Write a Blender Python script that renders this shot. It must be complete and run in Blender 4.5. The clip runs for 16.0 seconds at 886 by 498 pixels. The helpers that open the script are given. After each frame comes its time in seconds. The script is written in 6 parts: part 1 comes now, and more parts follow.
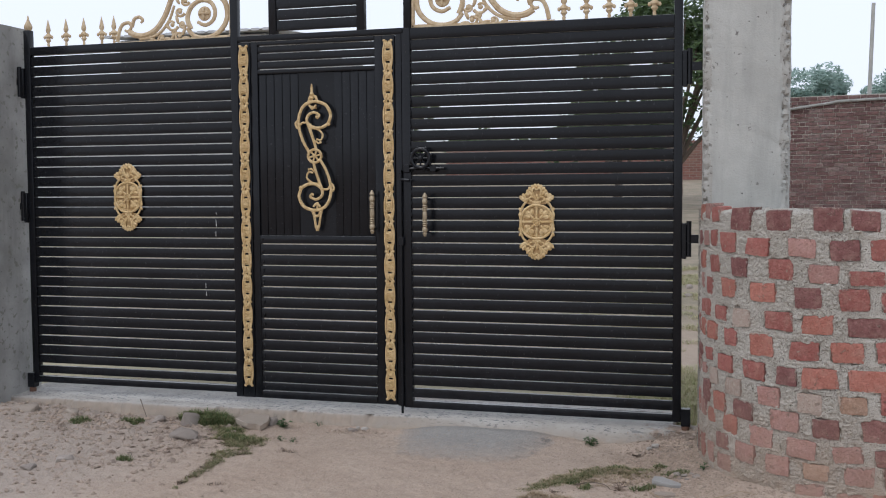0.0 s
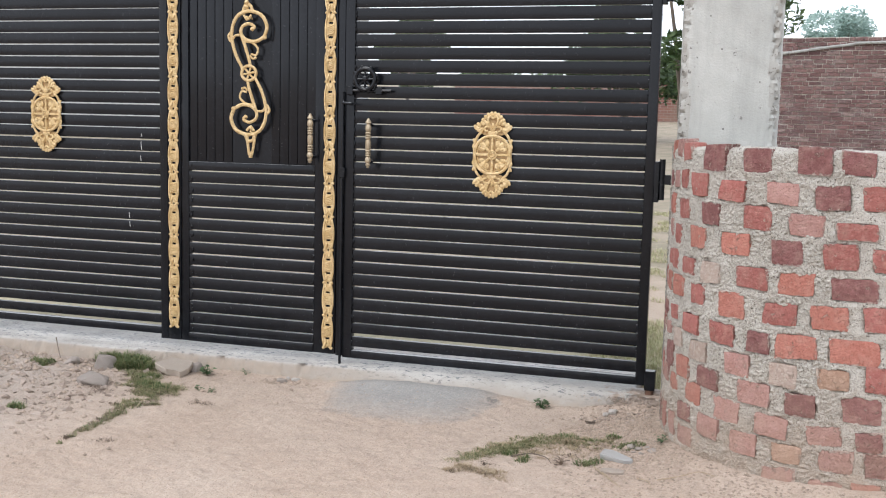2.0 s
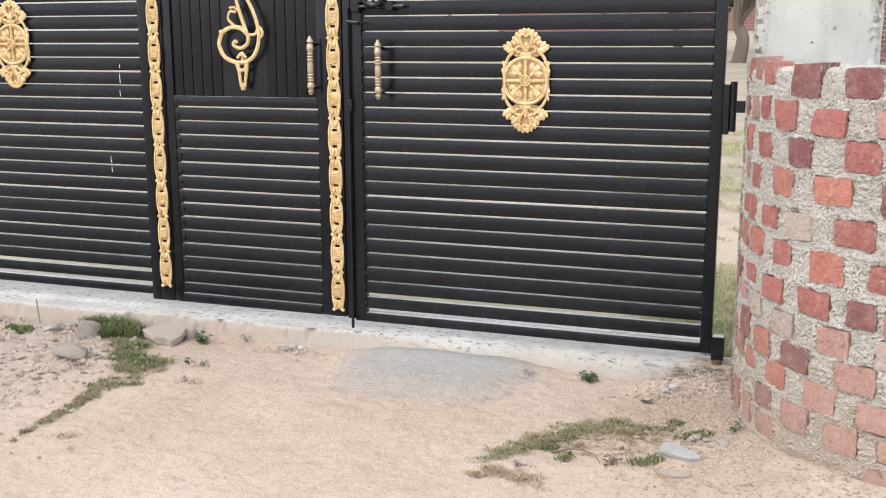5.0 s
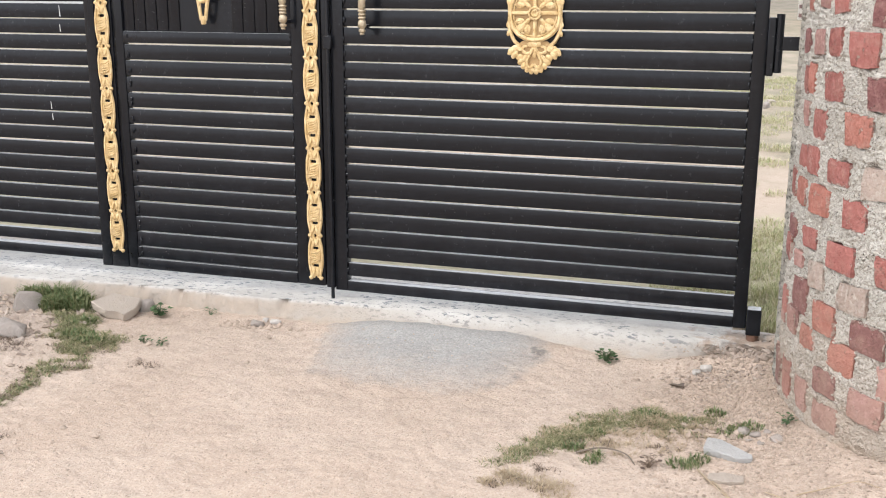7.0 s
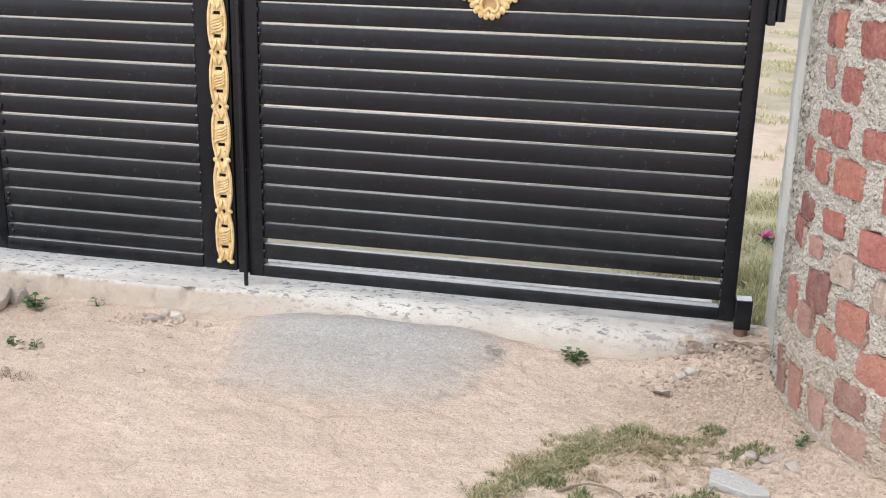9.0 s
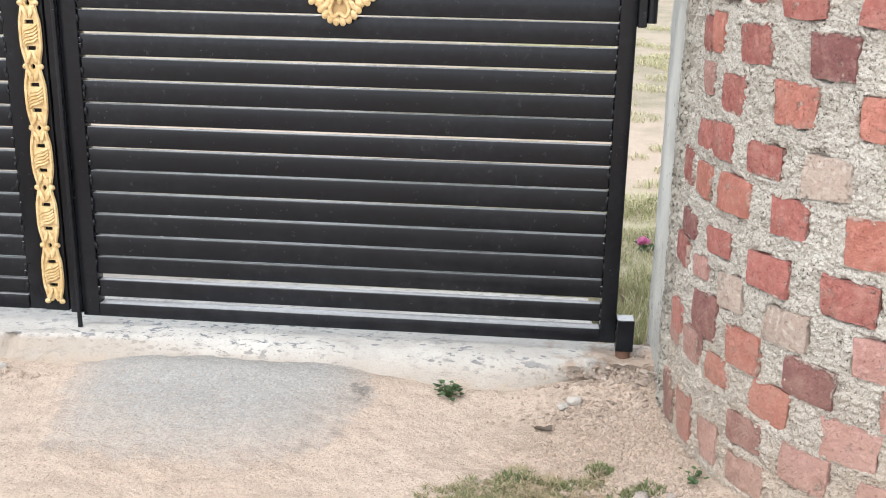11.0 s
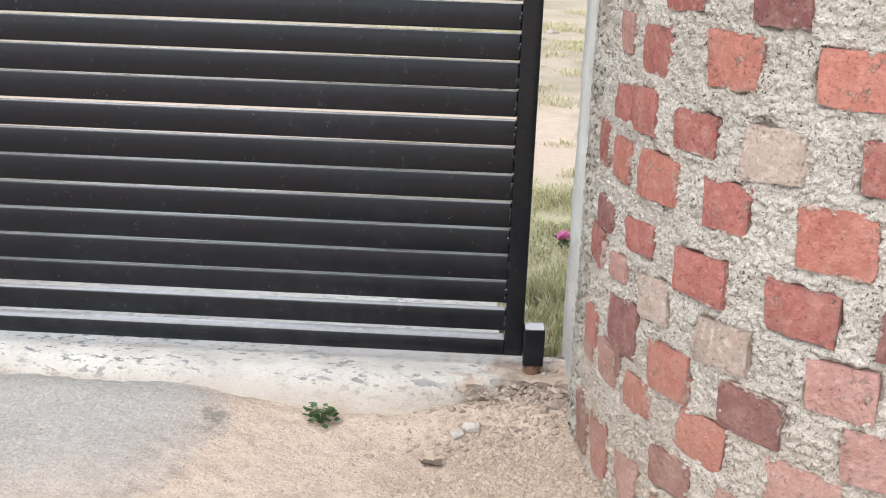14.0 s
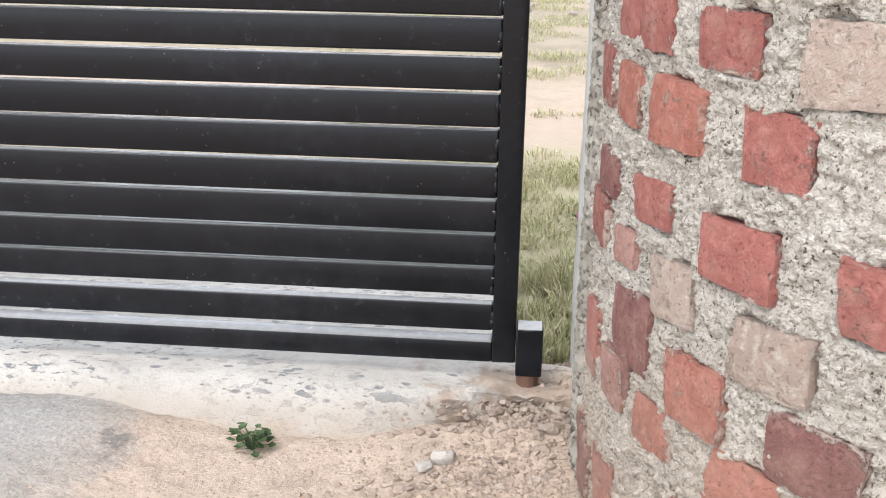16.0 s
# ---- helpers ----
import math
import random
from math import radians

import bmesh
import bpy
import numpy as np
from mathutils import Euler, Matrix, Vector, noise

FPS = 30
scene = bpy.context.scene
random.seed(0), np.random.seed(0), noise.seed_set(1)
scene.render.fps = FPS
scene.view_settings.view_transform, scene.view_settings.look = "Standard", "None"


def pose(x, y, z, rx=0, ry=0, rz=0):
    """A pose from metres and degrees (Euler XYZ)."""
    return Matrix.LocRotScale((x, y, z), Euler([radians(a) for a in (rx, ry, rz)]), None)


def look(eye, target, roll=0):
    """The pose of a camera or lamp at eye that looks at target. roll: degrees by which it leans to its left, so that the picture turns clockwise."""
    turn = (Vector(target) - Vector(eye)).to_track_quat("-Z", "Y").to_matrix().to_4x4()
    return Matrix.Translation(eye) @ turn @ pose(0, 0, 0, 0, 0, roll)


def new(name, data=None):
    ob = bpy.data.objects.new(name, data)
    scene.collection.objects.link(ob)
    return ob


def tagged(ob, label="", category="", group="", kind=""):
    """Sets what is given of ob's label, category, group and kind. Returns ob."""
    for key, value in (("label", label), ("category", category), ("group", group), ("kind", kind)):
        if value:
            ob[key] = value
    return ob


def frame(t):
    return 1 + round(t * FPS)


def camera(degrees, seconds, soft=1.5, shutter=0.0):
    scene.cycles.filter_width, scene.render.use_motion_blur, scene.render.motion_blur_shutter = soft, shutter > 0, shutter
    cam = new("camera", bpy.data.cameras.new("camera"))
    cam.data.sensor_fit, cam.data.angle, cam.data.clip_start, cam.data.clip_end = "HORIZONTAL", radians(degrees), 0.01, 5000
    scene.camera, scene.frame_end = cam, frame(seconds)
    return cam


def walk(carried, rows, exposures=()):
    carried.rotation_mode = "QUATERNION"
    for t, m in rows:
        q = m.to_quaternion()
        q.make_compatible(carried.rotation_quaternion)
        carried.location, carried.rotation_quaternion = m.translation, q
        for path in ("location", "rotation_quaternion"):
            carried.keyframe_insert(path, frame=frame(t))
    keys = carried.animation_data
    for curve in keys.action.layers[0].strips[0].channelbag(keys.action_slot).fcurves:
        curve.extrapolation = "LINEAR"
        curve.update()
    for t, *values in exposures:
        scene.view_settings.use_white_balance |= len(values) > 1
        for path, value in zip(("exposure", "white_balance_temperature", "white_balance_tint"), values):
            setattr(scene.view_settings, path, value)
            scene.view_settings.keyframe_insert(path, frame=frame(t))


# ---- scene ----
cam = camera(46.0, 16.0, soft=1.05)
PATH = [
    (0, (1.786, -5.089, 1.226), (1.222, -3.174, 1.113), -0.4),
    (0.5, (1.839, -4.902, 1.179), (1.272, -2.989, 1.048), -0.3),
    (1, (1.902, -4.721, 1.188), (1.332, -2.810, 1.040), 0.6),
    (1.5, (1.935, -4.580, 1.189), (1.351, -2.676, 1.001), 1.5),
    (2, (1.926, -4.444, 1.186), (1.341, -2.546, 0.952), 1.4),
    (2.5, (1.868, -4.264, 1.192), (1.288, -2.369, 0.921), 1.4),
    (3, (1.819, -4.166, 1.214), (1.247, -2.274, 0.911), 1.1),
    (5.5, (1.772, -3.617, 1.205), (1.097, -1.778, 0.797), -0.3),
    (6, (1.676, -3.510, 1.196), (1.006, -1.674, 0.773), -0.3),
    (6.5, (1.579, -3.380, 1.166), (0.956, -1.531, 0.728), 0.0),
    (7, (1.518, -3.278, 1.137), (0.928, -1.430, 0.654), 0.2),
    (7.5, (1.463, -3.120, 1.087), (0.880, -1.271, 0.594), 0.2),
    (8, (1.408, -2.998, 1.095), (0.830, -1.155, 0.576), 0.1),
    (8.5, (1.340, -2.879, 1.079), (0.832, -1.028, 0.518), 0.7),
    (9, (1.270, -2.771, 1.086), (0.860, -0.900, 0.511), 1.4),
    (11.5, (1.262, -2.479, 1.091), (1.155, -0.568, 0.512), 1.4),
    (12, (1.274, -2.466, 1.099), (1.248, -0.554, 0.514), 2.1),
    (12.5, (1.273, -2.475, 1.087), (1.282, -0.559, 0.513), 2.4),
    (13, (1.318, -2.271, 1.025), (1.289, -0.356, 0.446), 2.2),
    (13.5, (1.347, -2.174, 0.996), (1.295, -0.261, 0.416), 2.2),
    (14, (1.363, -2.087, 0.972), (1.301, -0.175, 0.387), 2.1),
    (14.5, (1.394, -1.954, 0.930), (1.306, -0.049, 0.328), 1.9),
    (15, (1.424, -1.824, 0.883), (1.306, 0.082, 0.288), 1.5),
    (15.5, (1.410, -1.781, 0.832), (1.321, 0.135, 0.267), 2.4),
    (16, (1.484, -1.621, 0.813), (1.326, 0.279, 0.208), 1.1),
]
walk(cam, [(t, look(eye, target, roll)) for t, eye, target, roll in PATH],
     [(0.0, -0.3, 6050, 10), (0.5, 0.0, 6050, 8), (1.0, 0.15, 6100, 8), (1.5, 0.35, 6150, 9), (2.0, 0.53, 6200, 9), (2.5, 0.6, 6250, 9), (3.0, 0.86, 6280, 9), (5.5, 0.91, 6380, 9), (7.5, 0.97, 6370, 9), (9.0, 0.94, 6350, 9), (11.5, 1.11, 6300, 7), (13.0, 1.08, 6330, 8), (15.0, 1.08, 6350, 9), (16.0, 1.16, 6350, 9)])

# ---- light ----
world = bpy.data.worlds.new("hazy_sky")
scene.world = world
world.use_nodes = True
wn = world.node_tree.nodes
wl = world.node_tree.links
wn.clear()
sky = wn.new("ShaderNodeTexSky")
sky.sky_type = 'NISHITA'
sky.sun_disc = False
sky.sun_elevation = radians(52)
sky.sun_rotation = radians(211)
sky.air_density, sky.dust_density, sky.ozone_density = 1.0, 4.0, 1.0
haze = wn.new("ShaderNodeMix")
haze.data_type = 'RGBA'
haze.inputs["Factor"].default_value = 0.85
haze.inputs["B"].default_value = (10.0, 10.25, 11.0, 1)
bgd = wn.new("ShaderNodeBackground")
bgd.inputs["Strength"].default_value = 0.13
wout = wn.new("ShaderNodeOutputWorld")
wl.new(sky.outputs["Color"], haze.inputs["A"])
wl.new(haze.outputs["Result"], bgd.inputs["Color"])
wl.new(bgd.outputs["Background"], wout.inputs["Surface"])

sun_data = bpy.data.lights.new("sun", 'SUN')
sun_data.energy = 0.8
sun_data.angle = radians(22)
sun_data.color = (1.0, 0.96, 0.91)
sun = new("sun", sun_data)
sun.matrix_world = look((-3.0, -5.0, 8.0), (0, 0, 0))


# ---- materials ----
def material(name):
    m = bpy.data.materials.new(name)
    m.use_nodes = True
    nt = m.node_tree
    return m, nt, nt.nodes["Principled BSDF"]


def add(nt, kind, **values):
    n = nt.nodes.new(kind)
    for key, value in values.items():
        n.inputs[key.replace("_", " ")].default_value = value
    return n


def coords(nt, scale=(1, 1, 1), space="Object"):
    c = nt.nodes.new("ShaderNodeTexCoord")
    mp = nt.nodes.new("ShaderNodeMapping")
    mp.inputs["Scale"].default_value = scale
    nt.links.new(c.outputs[space], mp.inputs["Vector"])
    return mp.outputs["Vector"]


def world_coords(nt):
    return nt.nodes.new("ShaderNodeNewGeometry").outputs["Position"]


def noise_tex(nt, vec, scale, detail=6.0, rough=0.55):
    n = add(nt, "ShaderNodeTexNoise", Scale=scale, Detail=detail, Roughness=rough)
    nt.links.new(vec, n.inputs["Vector"])
    return n.outputs["Fac"]


def cells(nt, vec, scale, out="Distance"):
    n = add(nt, "ShaderNodeTexVoronoi", Scale=scale)
    nt.links.new(vec, n.inputs["Vector"])
    return n.outputs[out]


def ramp(nt, fac, stops):
    n = nt.nodes.new("ShaderNodeValToRGB")
    el = n.color_ramp.elements
    while len(el) < len(stops):
        el.new(0.5)
    for e, (p, c) in zip(el, stops):
        e.position = p
        e.color = (c, c, c, 1) if isinstance(c, (int, float)) else (*c, 1)
    nt.links.new(fac, n.inputs["Fac"])
    return n.outputs["Color"]


def mix(nt, fac, a, b, mode='MIX'):
    n = nt.nodes.new("ShaderNodeMix")
    n.data_type = 'RGBA'
    n.blend_type = mode
    for key, v in (("Factor", fac), ("A", a), ("B", b)):
        s = [i for i in n.inputs if i.name == key and i.type == ('VALUE' if key == "Factor" else 'RGBA')][0]
        if isinstance(v, (int, float)):
            s.default_value = v
        elif isinstance(v, tuple):
            s.default_value = (*v, 1)
        else:
            nt.links.new(v, s)
    return [o for o in n.outputs if o.type == 'RGBA'][0]


def calc(nt, op, a, b=0.0, clamp=False):
    n = nt.nodes.new("ShaderNodeMath")
    n.operation = op
    n.use_clamp = clamp
    for i, v in enumerate((a, b)):
        if isinstance(v, (int, float)):
            n.inputs[i].default_value = v
        else:
            nt.links.new(v, n.inputs[i])
    return n.outputs[0]


def bump(nt, bsdf, height, strength=0.5, distance=0.004, before=None):
    n = add(nt, "ShaderNodeBump", Strength=strength, Distance=distance)
    nt.links.new(height, n.inputs["Height"])
    if before is not None:
        nt.links.new(before, n.inputs["Normal"])
    nt.links.new(n.outputs["Normal"], bsdf.inputs["Normal"])
    return n.outputs["Normal"]


def put(nt, value, bsdf, key):
    if isinstance(value, (int, float)):
        bsdf.inputs[key].default_value = value
    else:
        nt.links.new(value, bsdf.inputs[key])


def make_black_paint():
    m, nt, b = material("black_enamel")
    v = world_coords(nt)
    big = noise_tex(nt, v, 3.0, 4)
    fine = noise_tex(nt, v, 60.0, 6)
    dust = calc(nt, 'MULTIPLY', ramp(nt, big, [(0.42, 0.0), (0.72, 1.0)]), ramp(nt, fine, [(0.4, 0.2), (0.7, 1.0)]))
    specks = ramp(nt, cells(nt, v, 70.0), [(0.06, 1.0), (0.10, 0.0)])
    spot = ramp(nt, noise_tex(nt, v, 9.0, 2), [(0.54, 0.0), (0.64, 0.6)])
    col = mix(nt, calc(nt, 'MULTIPLY', dust, 0.4), (0.0070, 0.0077, 0.0096), (0.027, 0.029, 0.035))
    # splashed dust near the ground
    sep = nt.nodes.new("ShaderNodeSeparateXYZ")
    nt.links.new(v, sep.inputs[0])
    low = calc(nt, 'MULTIPLY', calc(nt, 'SUBTRACT', 0.42, sep.outputs["Z"]), 2.2, True)
    low = calc(nt, 'MULTIPLY', low, ramp(nt, noise_tex(nt, v, 16.0, 5), [(0.40, 0.0), (0.8, 0.6)]))
    col = mix(nt, low, col, (0.03, 0.033, 0.038))
    col = mix(nt, calc(nt, 'MULTIPLY', specks, spot), col, (0.22, 0.2, 0.18))
    # upward faces coloured pale to stand for the sky they mirror
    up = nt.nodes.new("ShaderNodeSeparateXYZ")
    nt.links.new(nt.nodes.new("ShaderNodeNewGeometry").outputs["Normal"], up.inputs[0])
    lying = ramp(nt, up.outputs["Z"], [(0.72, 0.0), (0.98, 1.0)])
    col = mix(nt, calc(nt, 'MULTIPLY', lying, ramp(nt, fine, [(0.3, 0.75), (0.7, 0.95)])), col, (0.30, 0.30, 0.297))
    put(nt, col, b, "Base Color")
    put(nt, ramp(nt, fine, [(0.3, 0.16), (0.7, 0.28)]), b, "Roughness")
    b.inputs["Specular IOR Level"].default_value = 0.25
    bump(nt, b, noise_tex(nt, v, 180.0, 3), 0.10, 0.001)
    return m


def make_gold():
    m, nt, b = material("gold_paint")
    v = world_coords(nt)
    n1 = noise_tex(nt, v, 45.0, 5)
    col = mix(nt, ramp(nt, n1, [(0.35, 0.0), (0.65, 1.0)]), (0.53, 0.360, 0.155), (0.68, 0.510, 0.270))
    worn = ramp(nt, noise_tex(nt, v, 105.0, 5, 0.65), [(0.56, 0.0), (0.68, 0.75)])
    col = mix(nt, worn, col, (0.27, 0.155, 0.065))
    put(nt, col, b, "Base Color")
    b.inputs["Metallic"].default_value = 0.15
    b.inputs["Roughness"].default_value = 0.45
    bump(nt, b, calc(nt, 'ADD', noise_tex(nt, v, 260.0, 4), calc(nt, 'MULTIPLY', noise_tex(nt, v, 95.0, 4), 2.0)), 0.7, 0.003)
    return m


# back-plate gold made browner, with the recess shade put into its colour
def make_shaded_gold():
    m, nt, b = material("shaded_gold_paint")
    v = world_coords(nt)
    put(nt, mix(nt, noise_tex(nt, v, 70.0, 5), (0.30, 0.185, 0.075), (0.50, 0.335, 0.150)), b, "Base Color")
    b.inputs["Roughness"].default_value = 0.6
    return m


def make_cream():
    m, nt, b = material("pale_gold_paint")
    v = world_coords(nt)
    col = mix(nt, ramp(nt, noise_tex(nt, v, 50.0, 5), [(0.35, 0.0), (0.65, 1.0)]), (0.425, 0.306, 0.17), (0.578, 0.459, 0.297))
    put(nt, col, b, "Base Color")
    b.inputs["Roughness"].default_value = 0.5
    bump(nt, b, noise_tex(nt, v, 200.0, 4), 0.3, 0.0015)
    return m


def make_bronze():
    m, nt, b = material("dull_bronze")
    v = world_coords(nt)
    col = mix(nt, noise_tex(nt, v, 80.0, 4), (0.24, 0.19, 0.125), (0.56, 0.46, 0.315))
    put(nt, col, b, "Base Color")
    b.inputs["Metallic"].default_value = 0.35
    b.inputs["Roughness"].default_value = 0.42
    return m


def make_mortar():
    m, nt, b = material("rough_mortar")
    v = world_coords(nt)
    grit = noise_tex(nt, v, 230.0, 6, 0.72)
    lump = noise_tex(nt, v, 150.0, 4, 0.68)
    big = noise_tex(nt, v, 7.0, 5)
    grain = cells(nt, v, 190.0)
    col = mix(nt, ramp(nt, big, [(0.35, 0.0), (0.68, 1.0)]), (0.486, 0.452, 0.396), (0.596, 0.562, 0.502))
    col = mix(nt, ramp(nt, lump, [(0.36, 0.6), (0.45, 0.0)]), col, (0.27, 0.232, 0.185))
    col = mix(nt, ramp(nt, grit, [(0.37, 0.85), (0.43, 0.0)]), col, (0.21, 0.175, 0.135))
    col = mix(nt, calc(nt, 'MULTIPLY', ramp(nt, grain, [(0.18, 1.0), (0.34, 0.0)]), 0.45), col, (0.60, 0.56, 0.49))
    warp = nt.nodes.new("ShaderNodeTexNoise")
    warp.inputs["Scale"].default_value = 140.0
    nt.links.new(v, warp.inputs["Vector"])
    bent = nt.nodes.new("ShaderNodeVectorMath")
    bent.operation = 'MULTIPLY_ADD'
    bent.inputs[1].default_value = (0.008, 0.008, 0.008)
    nt.links.new(warp.outputs["Color"], bent.inputs[0])
    nt.links.new(v, bent.inputs[2])
    # shade in the creases between crumbs is darkened into the colour
    crumbs = cells(nt, bent.outputs[0], 200.0)
    crease = ramp(nt, crumbs, [(0.60, 0.0), (0.74, 0.30)])
    col = mix(nt, calc(nt, 'MULTIPLY', crease, ramp(nt, big, [(0.3, 0.5), (0.5, 1.0)])), col, (0.19, 0.16, 0.125))
    holes = ramp(nt, noise_tex(nt, v, 160.0, 3, 0.65), [(0.362, 0.9), (0.395, 0.0)])
    holes = calc(nt, 'MULTIPLY', holes, ramp(nt, noise_tex(nt, v, 21.0, 3), [(0.36, 0.25), (0.56, 1.0)]))
    col = mix(nt, holes, col, (0.075, 0.06, 0.047))
    # soil dust thrown up near the ground
    sep = nt.nodes.new("ShaderNodeSeparateXYZ")
    nt.links.new(v, sep.inputs[0])
    low = calc(nt, 'MULTIPLY', calc(nt, 'SUBTRACT', 0.42, sep.outputs["Z"]), 2.4, True)
    low = calc(nt, 'MULTIPLY', low, ramp(nt, noise_tex(nt, v, 12.0, 5), [(0.3, 0.4), (0.65, 1.0)]))
    col = mix(nt, low, col, mix(nt, grit, (0.36, 0.27, 0.20), (0.50, 0.40, 0.315)))
    put(nt, col, b, "Base Color")
    b.inputs["Roughness"].default_value = 1.0
    b.inputs["Specular IOR Level"].default_value = 0.15
    h = calc(nt, 'ADD', grit, calc(nt, 'SUBTRACT', calc(nt, 'MULTIPLY', lump, 1.2), calc(nt, 'ADD', calc(nt, 'MULTIPLY', crumbs, 0.7), calc(nt, 'MULTIPLY', holes, 0.7))))
    bump(nt, b, h, 0.9, 0.005)
    return m


def make_brick(name, dark, light):
    m, nt, b = material(name)
    v = world_coords(nt)
    rnd = nt.nodes.new("ShaderNodeObjectInfo").outputs["Random"]
    big = noise_tex(nt, v, 22.0, 4)
    mid = noise_tex(nt, v, 75.0, 6, 0.7)
    col = mix(nt, ramp(nt, big, [(0.3, 0.0), (0.7, 1.0)]), dark, light)
    col = mix(nt, calc(nt, 'MULTIPLY', rnd, 0.5), col, tuple(c * 0.6 for c in dark))
    col = mix(nt, ramp(nt, mid, [(0.50, 0.0), (0.66, 0.55)]), col, tuple(min(0.6, c * 1.2 + 0.04) for c in light))
    # mortar left smeared on the face
    scab = ramp(nt, noise_tex(nt, v, 42.0, 8, 0.75), [(0.60, 0.0), (0.65, 0.75)])
    col = mix(nt, scab, col, (0.50, 0.395, 0.32))
    # mortar wiped over the worn rim, more on some bricks than on others
    face = nt.nodes.new("ShaderNodeSeparateXYZ")
    nt.links.new(coords(nt), face.inputs[0])
    across = calc(nt, 'ABSOLUTE', face.outputs["X"])
    upright = calc(nt, 'ABSOLUTE', face.outputs["Z"])
    rim = calc(nt, 'MULTIPLY', calc(nt, 'SUBTRACT', calc(nt, 'MAXIMUM', across, upright), 0.36), 1.5, True)
    wipe = calc(nt, 'ADD', noise_tex(nt, v, 58.0, 7, 0.75), calc(nt, 'ADD', rim, calc(nt, 'MULTIPLY', rnd, 0.10)))
    wipe = ramp(nt, wipe, [(0.74, 0.0), (0.80, 0.75)])
    wipe = calc(nt, 'MULTIPLY', wipe, ramp(nt, noise_tex(nt, v, 19.0, 3), [(0.43, 0.0), (0.52, 1.0)]))
    col = mix(nt, wipe, col, mix(nt, mid, (0.42, 0.335, 0.275), (0.60, 0.53, 0.455)))
    # pale bloom clouding the fired face
    bloom = ramp(nt, noise_tex(nt, v, 30.0, 5, 0.6), [(0.48, 0.0), (0.68, 0.26)])
    col = mix(nt, bloom, col, (0.50, 0.345, 0.275))
    pits = ramp(nt, noise_tex(nt, v, 150.0, 4, 0.65), [(0.33, 0.8), (0.39, 0.0)])
    col = mix(nt, pits, col, tuple(c * 0.4 for c in dark))
    # soil dust thrown up on the lowest courses
    sep = nt.nodes.new("ShaderNodeSeparateXYZ")
    nt.links.new(v, sep.inputs[0])
    low = calc(nt, 'MULTIPLY', calc(nt, 'SUBTRACT', 0.42, sep.outputs["Z"]), 1.7, True)
    low = calc(nt, 'MULTIPLY', low, ramp(nt, noise_tex(nt, v, 12.0, 5), [(0.3, 0.35), (0.65, 1.0)]))
    col = mix(nt, low, col, (0.40, 0.275, 0.205))
    put(nt, col, b, "Base Color")
    b.inputs["Roughness"].default_value = 0.92
    h = calc(nt, 'ADD', calc(nt, 'ADD', noise_tex(nt, v, 110.0, 7, 0.7), calc(nt, 'MULTIPLY', big, 0.8)), calc(nt, 'MULTIPLY', calc(nt, 'MAXIMUM', scab, wipe), 0.6))
    bump(nt, b, h, 1.0, 0.008)
    return m


def make_concrete(name, base, pale, chip, chip_lo=0.60, chip_size=30.0):
    m, nt, b = material(name)
    v = world_coords(nt)
    col = mix(nt, ramp(nt, noise_tex(nt, v, 4.5, 6), [(0.35, 0.0), (0.65, 1.0)]), base, pale)
    col = mix(nt, calc(nt, 'MULTIPLY', noise_tex(nt, v, 60.0, 6), 0.25), col, tuple(c * 0.6 for c in base))
    holes = ramp(nt, noise_tex(nt, v, chip_size, 5, 0.6), [(chip_lo, 0.0), (chip_lo + 0.05, 1.0)])
    col = mix(nt, holes, col, chip)
    # air pits and faint drips left by the shuttering
    pits = ramp(nt, cells(nt, v, 26.0), [(0.07, 0.9), (0.12, 0.0)])
    pits = calc(nt, 'MULTIPLY', pits, ramp(nt, noise_tex(nt, v, 11.0, 3), [(0.50, 0.0), (0.58, 1.0)]))
    col = mix(nt, pits, col, tuple(c * 0.55 for c in chip))
    drip = nt.nodes.new("ShaderNodeMapping")
    drip.inputs["Scale"].default_value = (1.0, 1.0, 0.12)
    nt.links.new(v, drip.inputs["Vector"])
    col = mix(nt, ramp(nt, noise_tex(nt, drip.outputs[0], 22.0, 5, 0.6), [(0.50, 0.0), (0.68, 0.35)]), col, tuple(c * 0.72 for c in base))
    put(nt, col, b, "Base Color")
    b.inputs["Roughness"].default_value = 0.88
    holes = calc(nt, 'MAXIMUM', holes, pits)
    h = calc(nt, 'SUBTRACT', noise_tex(nt, v, 120.0, 6), calc(nt, 'MULTIPLY', holes, 1.2))
    bump(nt, b, h, 0.6, 0.004)
    return m


